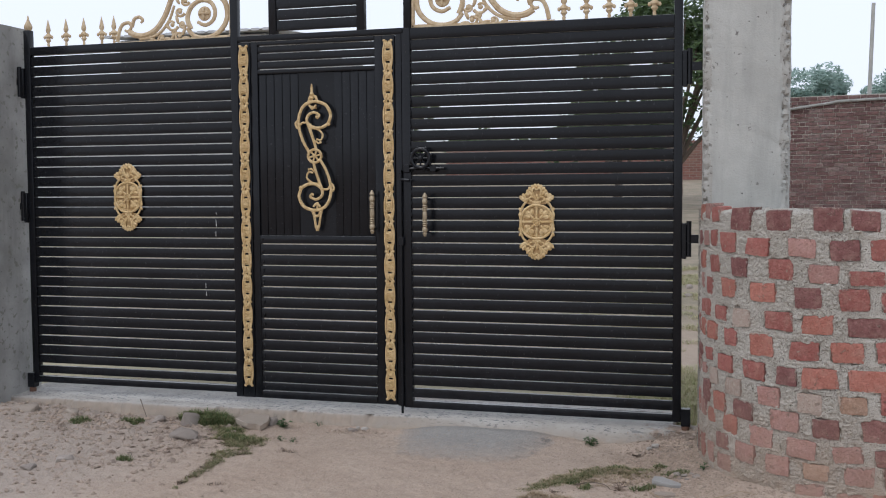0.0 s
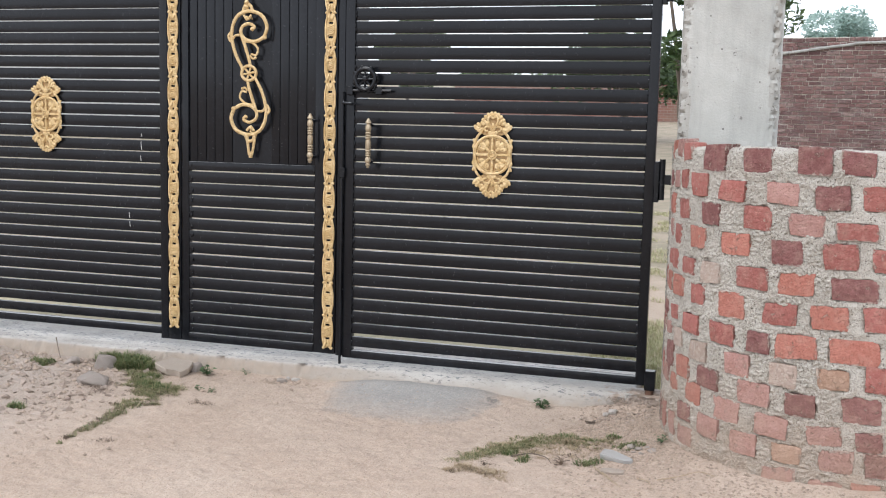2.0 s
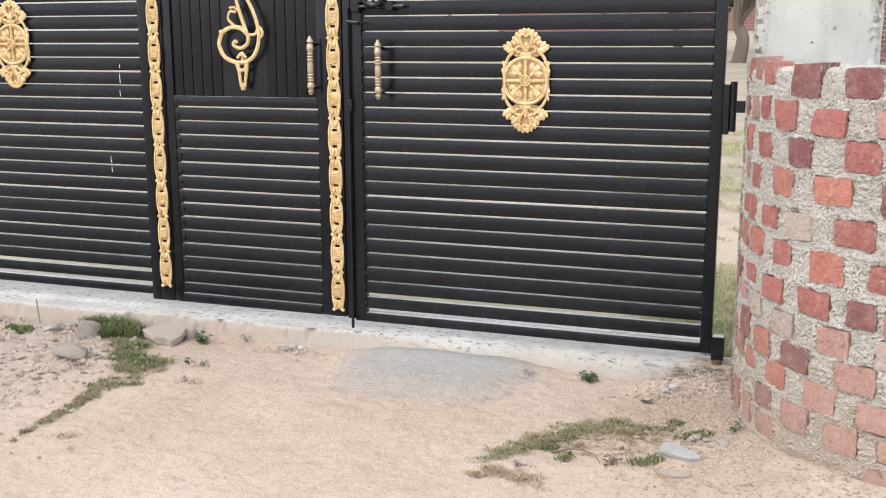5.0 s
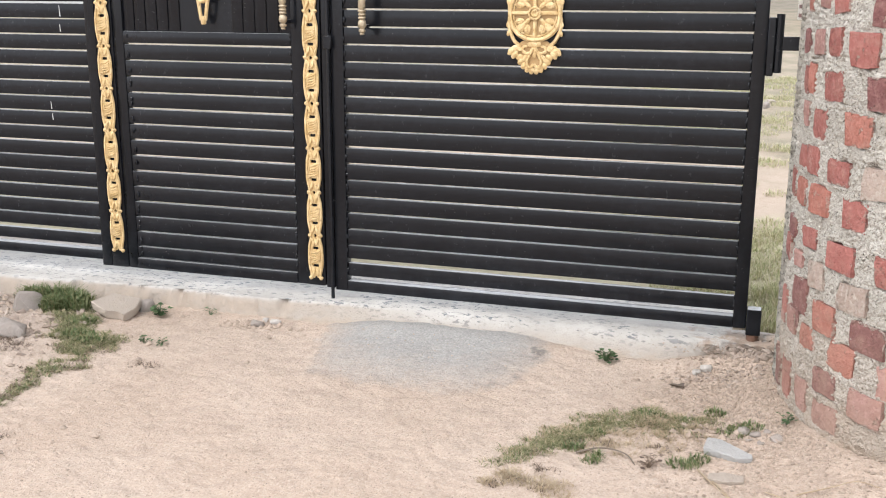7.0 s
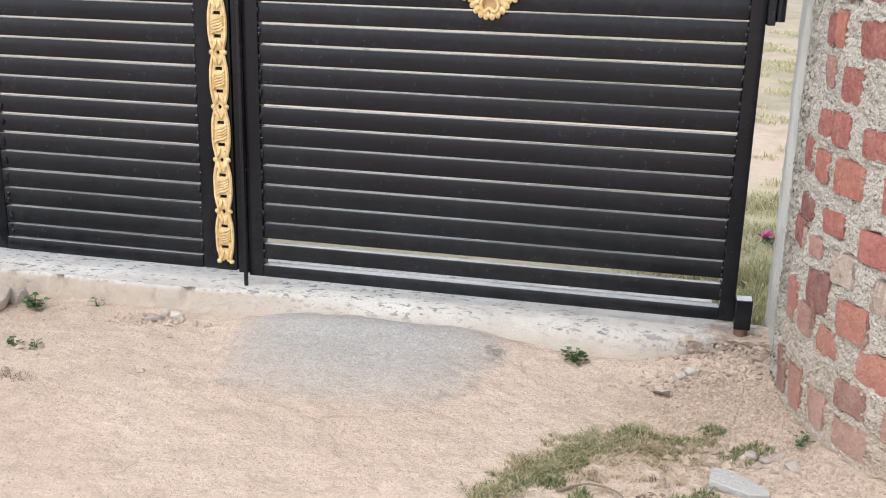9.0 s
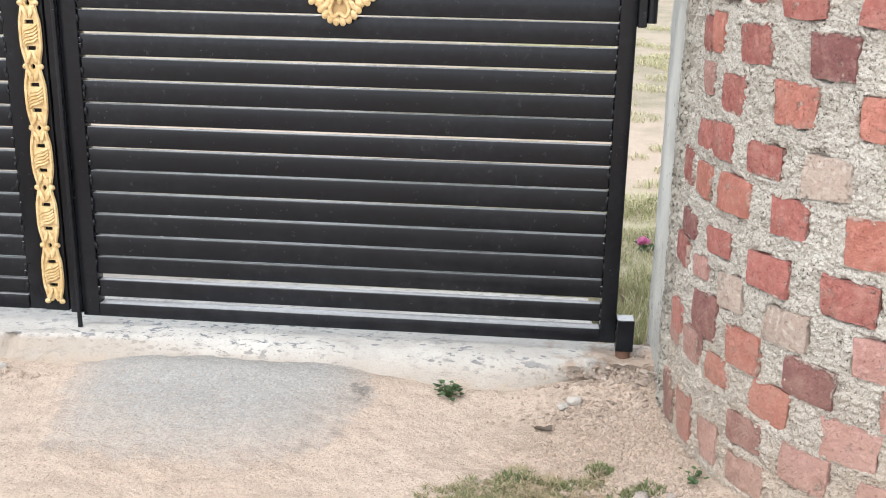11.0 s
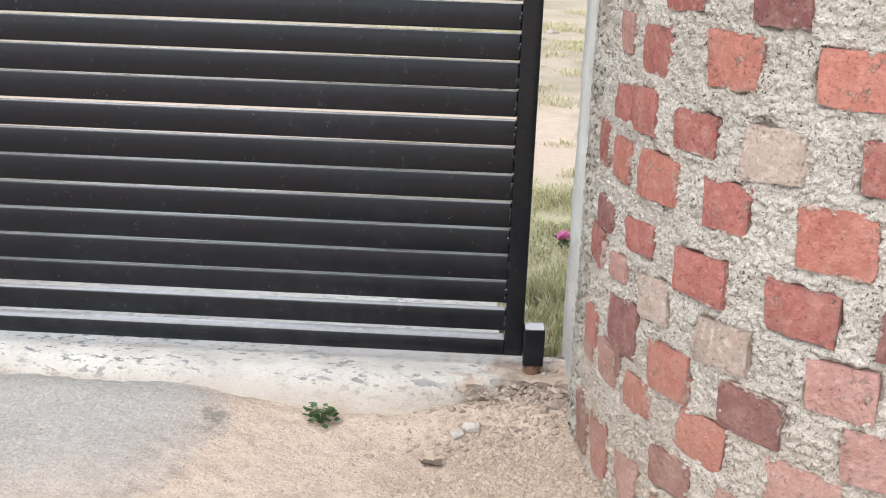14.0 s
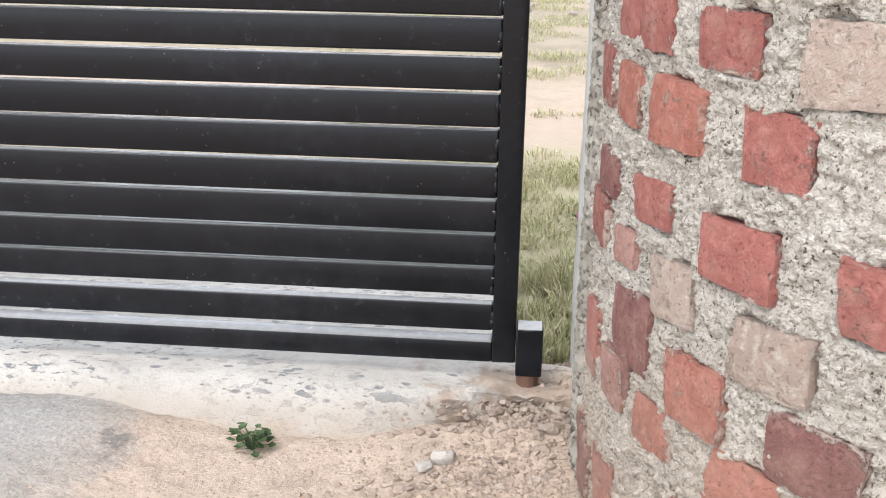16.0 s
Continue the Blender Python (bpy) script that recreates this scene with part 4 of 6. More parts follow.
def handle(parent, x, z0, z1):
    bm = bmesh.new()
    h = z1 - z0
    prof = [(0.003, 0.0), (0.008, 0.012), (0.008, 0.025), (0.006, 0.035), (0.011, 0.05), (0.012, 0.075), (0.007, 0.095), (0.012, 0.115), (0.0145, 0.15), (0.013, 0.20), (0.0075, 0.225)]
    for c in (0.25, 0.295, 0.345):
        prof += [(0.0125, c - 0.012), (0.0135, c), (0.0125, c + 0.012), (0.0080, c + 0.022)]
    prof += [(0.012, 0.395), (0.0125, 0.50), (0.012, 0.555), (0.0080, 0.570)]
    for c in (0.60, 0.65, 0.70):
        prof += [(0.0125, c - 0.012), (0.0135, c), (0.0125, c + 0.012), (0.0080, c + 0.022)]
    prof += [(0.012, 0.745), (0.0145, 0.79), (0.0125, 0.85), (0.007, 0.88), (0.0135, 0.90), (0.013, 0.92), (0.009, 0.95), (0.003, 1.0)]
    lathe(bm, [(r, t * h) for r, t in prof], (x, -0.045, z0), 12)
    ob = part("handle", bm, BRONZE, parent, "turned pale bronze pull handle")
    for z in (z0 + 0.12 * h, z0 + 0.86 * h):
        bm = bmesh.new()
        tube(bm, [(x, -0.04, z), (x, 0.008, z)], 0.0065, seg=8)
        part("mount", bm, BLACK, ob)


def spear(parent, x, z, h=0.155):
    bm = bmesh.new()
    prof = [(0.007, 0), (0.009, 0.10), (0.006, 0.14), (0.010, 0.18), (0.018, 0.24), (0.012, 0.31), (0.022, 0.38), (0.019, 0.44), (0.008, 0.50), (0.012, 0.54),
            (0.016, 0.60), (0.014, 0.68), (0.009, 0.80), (0.004, 0.93), (0.0015, 1.0)]
    lathe(bm, [(r, t * h) for r, t in prof], (x, 0.02, z), 10, 0.6)
    for s in (-1, 1):
        blob(bm, (x + s * 0.024, 0.02, z + 0.36 * h), 0.009, 0.006, 0.011)
    part("spear_finial", bm, CREAM, parent, "pale gold spear finial")


def crest(parent, x_in, side):
    """Openwork casting over a leaf; x_in is its tall end, side the way it runs out."""
    y = 0.018

    def at(px, py):
        return (x_in + side * (1055 - px) * 0.00136, y, 2.052 + (190 - py) * 0.00117)

    bm = bmesh.new()
    line = lambda pts, r0, r1=None, n=5: tube(bm, smooth_path([at(px, py) for px, py in pts], n), r0, r1, 7, 0.75)
    box_pts = [at(1055, 186), at(515, 196)]
    tube(bm, box_pts, 0.010, seg=6)
    tube(bm, [at(1050, 190), at(1050, -170)], 0.010, seg=6)
    line([(535, 185), (545, 135), (562, 104), (592, 98), (602, 118), (588, 136), (572, 132)], 0.012, 0.008)
    line([(604, 118), (616, 82), (640, 74), (656, 90), (646, 100)], 0.012, 0.007)
    line([(592, 140), (622, 158), (668, 160), (718, 132), (756, 76), (782, 12), (812, -60), (868, -120), (940, -150), (1045, -165)], 0.017, 0.015)
    line([(640, 176), (700, 168), (745, 140), (778, 92), (800, 30)], 0.010, 0.008)
    ring = [(872, 142), (858, 92), (876, 42), (918, 14), (962, 26), (982, 66), (972, 108), (938, 128), (904, 112)]
    line(ring, 0.015, 0.010)
    line([(985, -10), (1022, 22), (1036, 76), (1024, 130), (982, 174), (930, 186), (884, 172), (858, 138)], 0.016, 0.012)
    line([(960, -20), (1000, -60), (1036, -120)], 0.014)
    tube(bm, [at(935, 76), (at(935, 76)[0], y - 0.008, at(935, 76)[2])], 0.040, 0.036, 14)
    c = at(935, 76)
    for k in range(4):
        a = k * math.pi / 2
        blob(bm, (c[0] + math.sin(a) * 0.017, y - 0.012, c[2] + math.cos(a) * 0.017), 0.008, 0.006, 0.018, a)
    blob(bm, (c[0], y - 0.014, c[2]), 0.007, 0.007, 0.007)
    # small leaves and curls that fill the middle
    for px, py, r in ((790, 118, 30), (826, 60, 24), (742, 178, 24), (822, 170, 26), (850, 12, 22), (880, -50, 30), (800, 150, 16), (836, 118, 18), (950, -80, 34)):
        pts = [(px + r * math.cos(t) * (1 - 0.1 * t), py + r * math.sin(t) * (1 - 0.1 * t)) for t in np.linspace(0.4, 5.6, 9)]
        line(pts, 0.009, 0.005, 3)
        a = at(px, py)
        blob(bm, a, 0.014, 0.008, 0.013)
    for px, py, ang in ((700, 182, 1.2), (770, 182, 1.4), (790, 176, -0.6), (850, 182, 1.5), (812, 96, 0.3), (842, 150, -0.4), (770, 128, 0.8), (815, 8, 0.5)):
        a = at(px, py)
        blob(bm, a, 0.010, 0.008, 0.026, ang * side)
    part("crest", bm, CREAM, parent, "pale gold openwork crest of scrolls and a flower disc")


def hinge(parent, x, z, side):
    bm = bmesh.new()
    box(bm, min(x, x + side * 0.022), max(x, x + side * 0.022), -0.012, 0.03, z - 0.095, z + 0.075, 0.003)
    tube(bm, [(x + side * 0.033, 0.0, z - 0.085), (x + side * 0.033, 0.0, z + 0.085)], 0.012, seg=10)
    box(bm, min(x + side * 0.03, x + side * 0.09), max(x + side * 0.03, x + side * 0.09), -0.006, 0.012, z - 0.02, z + 0.02, 0.002)
    part("hinge", bm, BLACK, parent)


def pivot(parent, x, z0, z1):
    bm = bmesh.new()
    box(bm, x, x + 0.044, -0.016, 0.03, z0 + 0.006, z1, 0.002)
    ob = part("pivot_block", bm, BLACK, parent)
    bm = bmesh.new()
    tube(bm, [(x + 0.021, 0.004, z0 - 0.02), (x + 0.021, 0.004, z0 + 0.008)], 0.019, seg=10)
    part("pivot_pin", bm, RUST, ob, "rusty pivot pin")


def bar(name, parent, x0, x1, z0, z1, y0=0.0, y1=0.04, label=""):
    bm = bmesh.new()
    box(bm, x0, x1, y0, y1, z0, z1, 0.003, 2)
    return part(name, bm, BLACK, parent, label)


def fill_slats(parent, x0, x1, gaps, low=0.0053, wide=(), own=None):
    """Slats between successive gap heights; own names the gaps that are wider or tighter than the rest."""
    open_by = [0.0165 if k in wide else (own or {}).get(k, low + RND.uniform(-0.0014, 0.0014)) for k in range(len(gaps))]
    for k, (a, b) in enumerate(zip(gaps, gaps[1:])):
        ga, gb = open_by[k] / 2, open_by[k + 1] / 2
        key = (round(x1 - x0, 3), round(b - a - ga - gb, 4))
        if key not in SLATS:
            SLATS[key] = slat_mesh("slat", x1 - x0, b - a - ga - gb)
        s = part("slat", SLATS[key], None, parent, at=(x0, 0.006 + RND.uniform(-0.0012, 0.0012), a + ga))
        s.rotation_euler[1] = RND.uniform(-0.0006, 0.0006)


SLATS, RND = {}, random.Random(5)


def build_right_leaf():
    g = thing("metal_gate", (0.1, 0.02, 0.072), "closed black slatted steel gate leaf with medallion and handle", "gate", "gate leaves")
    bar("upright", g, 0.0728, 0.118, 0.100, 2.05)
    bar("upright", g, 1.434, 1.474, 0.100, 2.30)
    bar("rail", g, 0.118, 1.434, 0.100, 0.137)
    bar("rail", g, 0.118, 1.434, 1.992, 2.048)
    bar("upright", g, 0.084, 0.122, 2.05, 2.55)
    gaps = [0.1455, 0.2090] + [0.2085 + 0.05755 * k for k in range(1, 32)]
    fill_slats(g, 0.118, 1.434, gaps, wide=(0, 1), own={2: 0.0042, 3: 0.0048, 4: 0.0052, 5: 0.0056, 6: 0.0042, 7: 0.0056, 8: 0.0072, 9: 0.0038, 10: 0.0054})
    bm = bmesh.new()
    rnd = random.Random(3)
    welds(bm, 0.119, [z + 0.028 for z in gaps[:-1]], rnd)
    welds(bm, 1.433, [z + 0.028 for z in gaps[:-1]], rnd)
    tagged(part("weld_bead", bm, BLACK, g), kind="stuff")
    medallion(g, 0.774, 1.065)
    handle(g, 0.206, 0.99, 1.213)
    crest(g, 0.125, 1)
    for x in (0.905, 1.015, 1.125, 1.228, 1.340):
        spear(g, x, 2.047)
    for z in (1.80, 0.985):
        hinge(g, 1.474, z, 1)
    pivot(g, 1.475, 0.078, 0.168)
    # round latch and its bolt
    bm = bmesh.new()
    tube(bm, ring_path(0.178, -0.022, 1.386, 0.047, 0.047, 24), 0.010, seg=8, closed=True)
    for k in range(4):
        a = math.pi * k / 4
        d = Vector((math.cos(a) * 0.046, 0, math.sin(a) * 0.046))
        c = Vector((0.178, -0.022, 1.386))
        tube(bm, [c - d, c + d], 0.005, seg=6)
    blob(bm, (0.178, -0.026, 1.386), 0.014, 0.010, 0.014)
    tube(bm, [(0.178, -0.022, 1.386), (0.178, 0.006, 1.386)], 0.012, seg=8)
    for k in range(8):
        a = math.pi * k / 4 + 0.3
        blob(bm, (0.178 + math.cos(a) * 0.056, -0.02, 1.386 + math.sin(a) * 0.056), 0.009, 0.007, 0.009)
    ob = part("latch_wheel", bm, BLACK, g, "black cast latch wheel")
    bm = bmesh.new()
    tube(bm, [(0.10, -0.012, 1.335), (0.30, -0.012, 1.335)], 0.007, seg=8)
    box(bm, 0.225, 0.258, -0.02, 0.006, 1.318, 1.352, 0.003)
    box(bm, 0.085, 0.118, -0.02, 0.002, 1.315, 1.355, 0.003)
    part("bolt", bm, BLACK, ob)


def build_left_leaf():
    g = thing("metal_gate", (-1.5, 0.02, 0.072), "closed black slatted steel gate leaf with a gold medallion and spears", "gate", "gate leaves")
    bar("upright", g, -2.198, -2.158, 0.128, 2.15)
    bar("upright", g, -0.892, -0.850, 0.110, 2.55)
    bar("rail", g, -2.158, -0.892, 0.132, 0.168)
    bar("rail", g, -2.158, -0.892, 2.006, 2.052)
    bar("rail", g, -0.850, 0.084, 2.022, 2.052)
    bar("upright", g, 0.038, 0.071, 0.106, 2.022)
    bar("upright", g, -0.667, -0.624, 2.052, 2.75)
    bar("upright", g, -0.170, -0.128, 2.052, 2.75)
    gaps = [0.177, 0.2365] + [0.2365 + 0.0566 * k for k in range(1, 15)] + [1.0289 + 0.0572 * k for k in range(1, 18)]
    fill_slats(g, -2.158, -0.892, gaps, wide=(0, 1))
    top = [2.068 + 0.0575 * k for k in range(12)]
    fill_slats(g, -0.624, -0.170, top)
    # dried runs of pale paint on the slats
    for x, z0, z1 in ((-1.070, 0.698, 0.726), (-1.068, 0.656, 0.680), (-0.998, 1.100, 1.114), (-1.000, 1.036, 1.076), (-1.003, 0.982, 1.008)):
        bm = bmesh.new()
        tube(bm, [(x, 0.0058, z1), (x + 0.001, 0.0052, (z0 + z1) / 2), (x + 0.002, 0.0055, z0)], 0.0012, 0.0024, 6, 0.5)
        part("paint_run", bm, PLASTER, g, "dried pale paint run")
    medallion(g, -1.533, 1.197)
    crest(g, -0.888, -1)
    for x in (-2.045, -1.927, -1.811, -1.695, -1.617):
        spear(g, x, 2.050)
    bm = bmesh.new()
    lathe(bm, [(0.014, 0), (0.022, 0.01), (0.024, 0.025), (0.014, 0.045), (0.007, 0.06), (0.003, 0.085)], (-2.178, 0.02, 2.15), 10)
    part("finial", bm, CREAM, g, "pale gold bud finial")
    for z in (1.86, 1.15):
        hinge(g, -2.198, z, -1)
    pivot(g, -2.225, 0.095, 0.185)
    # drop bolt on the closing upright
    bm = bmesh.new()
    tube(bm, [(0.066, -0.010, 0.058), (0.066, -0.010, 1.33)], 0.0065, seg=8)
    box(bm, 0.051, 0.081, -0.018, -0.001, 0.94, 0.985, 0.003)
    tube(bm, [(0.066, -0.012, 1.28), (0.120, -0.03, 1.275)], 0.006, seg=8)
    part("drop_bolt", bm, BLACK, g, "black drop bolt reaching down to the sill")


def build_wicket():
    w = thing("wicket_door", (-0.4, 0.02, 0.106), "closed black steel wicket door with gold strips and scroll", "door")
    bar("stile", w, -0.848, -0.779, 0.110, 2.018)
    bar("stile", w, -0.778, -0.737, 0.110, 2.018, 0.004)
    bar("stile", w, -0.076, -0.034, 0.110, 2.018, 0.004)
    bar("stile", w, -0.033, 0.034, 0.110, 2.018)
    bar("rail", w, -0.737, -0.076, 0.110, 0.150)
    bar("rail", w, -0.737, -0.076, 0.9465, 0.988, 0.003)
    bar("rail", w, -0.737, -0.076, 1.846, 1.868, 0.002)
    bar("rail", w, -0.737, -0.076, 1.998, 2.018, 0.002)
    low = [0.1505] + [0.1955 + 0.05754 * k for k in range(14)]
    fill_slats(w, -0.737, -0.076, low)
    fill_slats(w, -0.737, -0.076, [1.872, 1.914, 1.957, 1.995])
    bm = bmesh.new()
    rnd = random.Random(8)
    welds(bm, -0.719, [z + 0.028 for z in low], rnd)
    welds(bm, -0.077, [z + 0.028 for z in low], rnd)
    tagged(part("weld_bead", bm, BLACK, w), kind="stuff")
    # ribbed sheet panels with a plain panel between them
    for x0, x1, n in ((-0.737, -0.505, 5), (-0.303, -0.076, 5)):
        for k in range(n):
            a, b = x0 + (x1 - x0) * k / n, x0 + (x1 - x0) * (k + 1) / n
            bm = bmesh.new()
            box(bm, a + 0.002, b - 0.002, 0.012, 0.020, 0.988, 1.846, 0.0025, 2)
            part("panel_rib", bm, BLACK, w)
    bm = bmesh.new()
    box(bm, -0.737, -0.076, 0.017, 0.024, 0.988, 1.846)
    part("panel_sheet", bm, BLACK, w)
    gold_strip(w, -0.812, 0.176, 1.996)
    gold_strip(w, 0.002, 0.140, 1.990)
    wicket_scroll(w)
    handle(w, -0.078, 1.003, 1.228)


build_right_leaf()
build_left_leaf()
build_wicket()


# ---- things beyond the gate ----
def leaf_cloud(name, clumps, count, size, mat, rnd):
    verts, faces = [], []
    for _ in range(count):
        c, r = clumps[rnd.randrange(len(clumps))]
        d = Vector((rnd.gauss(0, 1), rnd.gauss(0, 1), rnd.gauss(0, 1))).normalized() * r * rnd.uniform(0.55, 1.0) ** 0.5
        p = Vector(c) + Vector((d.x, d.y, d.z * 0.8))
        a = Vector((rnd.gauss(0, 1), rnd.gauss(0, 1), rnd.gauss(0, 0.6))).normalized() * size * rnd.uniform(0.6, 1.3)
        b = a.orthogonal().normalized() * a.length * rnd.uniform(0.3, 0.5)
        k = len(verts)
        verts += [p - a, p + b, p + a, p - b]
        faces.append((k, k + 1, k + 2, k + 3))
    return from_lists(name, verts, faces, mat)


def tree(x, y, height, spread, crown_low, seed, mat, count, size, label):
    rnd = random.Random(seed)
    z0 = ground_z(x, y, False)
    t = thing("tree", (x, y, z0), label, "tree", "trees beyond the yard")
    bm = bmesh.new()
    top = z0 + crown_low + (height - crown_low) * 0.45
    tube(bm, smooth_path([(x, y, z0 - 0.1), (x + 0.08, y, z0 + crown_low * 0.5), (x - 0.05, y + 0.1, z0 + crown_low), (x + 0.1, y, top)], 4), height * 0.03, height * 0.012, 8)
    clumps = []
    for k in range(11):
        a = rnd.uniform(0, 2 * math.pi)
        r = spread * rnd.uniform(0.15, 0.8)
        h = z0 + crown_low + (height - crown_low) * rnd.uniform(0.18, 0.85)
        tip = (x + math.cos(a) * r, y + math.sin(a) * r, h)
        tube(bm, smooth_path([(x, y, z0 + crown_low * rnd.uniform(0.7, 1.1)), ((x + tip[0]) / 2, (y + tip[1]) / 2, h * 0.45 + (z0 + crown_low) * 0.55 + 0.2), tip], 3), height * 0.011, height * 0.004, 6)
        for _ in range(4):
            clumps.append(((tip[0] + rnd.gauss(0, spread * 0.16), tip[1] + rnd.gauss(0, spread * 0.16), tip[2] + rnd.gauss(0, height * 0.05)), spread * rnd.uniform(0.16, 0.34)))
    part("trunk", bm, BARK, t)
    part("crown", leaf_cloud("crown", clumps, count, size, mat, rnd), None, t)


tree(0.25, 17.0, 4.9, 1.9, 0.9, 1, TREE_LEAF, 9000, 0.085, "dense dark green tree beside the far wall")
tree(-1.3, 20.0, 3.7, 1.6, 0.7, 2, TREE_LEAF, 7000, 0.085, "dark green tree in the yard")
tree(-8.2, 36.0, 1.55, 2.5, 0.4, 3, TREE_LEAF, 7000, 0.13, "low spreading dark green tree")
tree(-12.9, 38.0, 3.9, 1.9, 0.6, 4, TREE_LEAF, 9000, 0.13, "rounded dark green tree")
tree(-3.0, 38.0, 1.9, 3.0, 0.5, 9, TREE_LEAF, 7000, 0.13, "low spreading dark green tree")
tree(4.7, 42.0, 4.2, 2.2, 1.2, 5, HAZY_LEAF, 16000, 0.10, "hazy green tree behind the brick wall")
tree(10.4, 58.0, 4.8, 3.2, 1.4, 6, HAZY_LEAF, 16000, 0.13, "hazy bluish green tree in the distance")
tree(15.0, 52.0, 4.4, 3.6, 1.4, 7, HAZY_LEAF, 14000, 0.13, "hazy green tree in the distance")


def build_pole():
    bm = bmesh.new()
    z0 = ground_z(3.72, 16.0, False)
    tube(bm, [(3.84, 16.0, z0), (3.95, 16.0, 4.64)], 0.042, 0.034, 10)
    tagged(part("pole", bm, CONCRETE), "bare grey concrete pole behind the brick wall", "pole")


build_pole()


def build_house():
    h = thing("house", (-10.3, 19, 0.9), "grey plastered house with a cement-sheet roof", "house")
    bm = bmesh.new()
    box(bm, -12.1, -8.45, 16, 22, 0.4, 4.68)
    part("wall", bm, PLASTER, h)
    bm = bmesh.new()
    box(bm, -23, -12.1, 16.4, 22, 0.4, 3.95)
    part("low_wing", bm, PLASTER, h)
    bm = bmesh.new()
    n = 16
    for k in range(n):
        x = -12.3 + 4.2 * k / n
        tube(bm, [(x + 0.12, 15.6, 4.72), (x + 0.12, 22.3, 5.25)], 0.13, seg=6, flat=0.25, across=Vector((0, 0, 1)))
    part("roof", bm, ROOFING, h)


build_house()


def build_far_walls():
    bm = bmesh.new()
    box(bm, -9, 2.4, 32, 32.23, 0.6, 2.87)
    tagged(part("wall_far", bm, COURSE_WALL), "low weathered brick boundary wall across the yard", "wall", kind="structure")
    # nearer wall of old bricks, a little skew to the gate
    skew = Matrix.Translation((1.7, 14.6, 0)) @ Matrix.Rotation(radians(-9), 4, 'Z')
    bm = bmesh.new()
    for x0, x1, z0, z1 in ((0, 7.5, 0.3, 1.6535), (0, 1.98, 1.6535, 1.7195), (2.14, 7.5, 1.6535, 1.7195), (0, 7.5, 1.7195, 2.82)):
        box(bm, x0, x1, 0.012, 0.20, z0, z1)
    box(bm, 1.96, 2.16, 0.20, 0.235, 1.637, 1.737)
    bm.transform(skew)
    wall = part("wall_yard", bm, MORTAR)
    tagged(wall, "old brick yard wall with putlog holes and a pipe along it", "wall", kind="structure")
    return wall, skew


FAR_WALL, FAR_SKEW = build_far_walls()


def build_pipe():
    bm = bmesh.new()
    tube(bm, smooth_path([(0, -0.03, 2.51), (0.5, -0.035, 2.568), (1.37, -0.03, 2.680), (2.2, -0.035, 2.727), (7.4, -0.03, 2.80)], 4), 0.025, seg=8)
    bm.transform(FAR_SKEW)
    tagged(part("pipe", bm, WEATHERED), "thin grey pipe fixed along the old brick wall", "pipe")


build_pipe()


# ---- loose stones, grass and weeds ----
def rock(name, at, size, seed, mat, label, turn=0.0, lift=0.15, category="stone"):
    rnd = random.Random(seed)
    bm = bmesh.new()
    for _ in range(20):
        d = Vector((rnd.gauss(0, 1), rnd.gauss(0, 1), rnd.gauss(0, 1))).normalized()
        d = Vector([math.copysign(abs(c) ** 0.6, c) for c in d])
        bm.verts.new((d.x * size[0] * rnd.uniform(0.85, 1.0), d.y * size[1] * rnd.uniform(0.85, 1.0), d.z * size[2] * rnd.uniform(0.9, 1.0)))
    r = bmesh.ops.convex_hull(bm, input=bm.verts)
    bmesh.ops.delete(bm, geom=[v for v in bm.verts if not v.link_faces], context='VERTS')
    bmesh.ops.bevel(bm, geom=bm.edges, offset=min(size) * 0.05, segments=1, affect='EDGES')
    ob = part(name, bm, mat)
    ob.location = (at[0], at[1], ground_z(*at) + size[2] * lift)
    ob.rotation_euler = (rnd.uniform(-0.08, 0.08), rnd.uniform(-0.08, 0.08), turn)
    tagged(ob, label, category, "stones by the gate")


def slab(at, outline, thick, mat, label, turn, tilt, lift):
    """A flat stone with a broken outline given as radii round it."""
    bm = bmesh.new()
    n = len(outline)
    rings = []
    for z, k in ((-thick / 2, 0.96), (thick / 2, 1.0)):
        rings.append([bm.verts.new((r[0] * k, r[1] * k, z)) for r in outline])
    for i in range(n):
        bm.faces.new((rings[0][i], rings[0][(i + 1) % n], rings[1][(i + 1) % n], rings[1][i]))
    bm.faces.new(rings[0][::-1])
    bm.faces.new(rings[1])
    bmesh.ops.bevel(bm, geom=list(bm.edges), offset=thick * 0.09, segments=1, affect='EDGES')
    ob = part("stone", bm, mat)
    ob.location = (at[0], at[1], ground_z(*at) + lift)
    ob.rotation_euler = (tilt[0], tilt[1], turn)
    tagged(ob, label, "stone", "stones by the gate")


rock("stone", (-1.01, -0.30), (0.065, 0.05, 0.060), 1, GREY_STONE, "grey angular stone half sunk in the soil", 0.5)
rock("stone", (-0.905, -0.54), (0.085, 0.06, 0.045), 2, GREY_STONE, "grey angular stone half sunk in the soil", 0.2)
rock("stone", (-1.20, -0.30), (0.05, 0.04, 0.03), 12, GREY_STONE, "grey angular stone half sunk in the soil", 1.2)
slab((-0.665, -0.245), [(-0.098, -0.015), (-0.012, -0.062), (0.030, -0.052), (0.064, -0.070), (0.083, -0.012), (0.070, 0.050), (-0.045, 0.058)], 0.034, BROWN_STONE, "flat tan stone slab leaning by the sill", 0.05, (0.24, 0.05), 0.034)
rock("stone", (-0.60, -0.175), (0.04, 0.03, 0.045), 4, GREY_STONE, "small grey stone beside the sill")
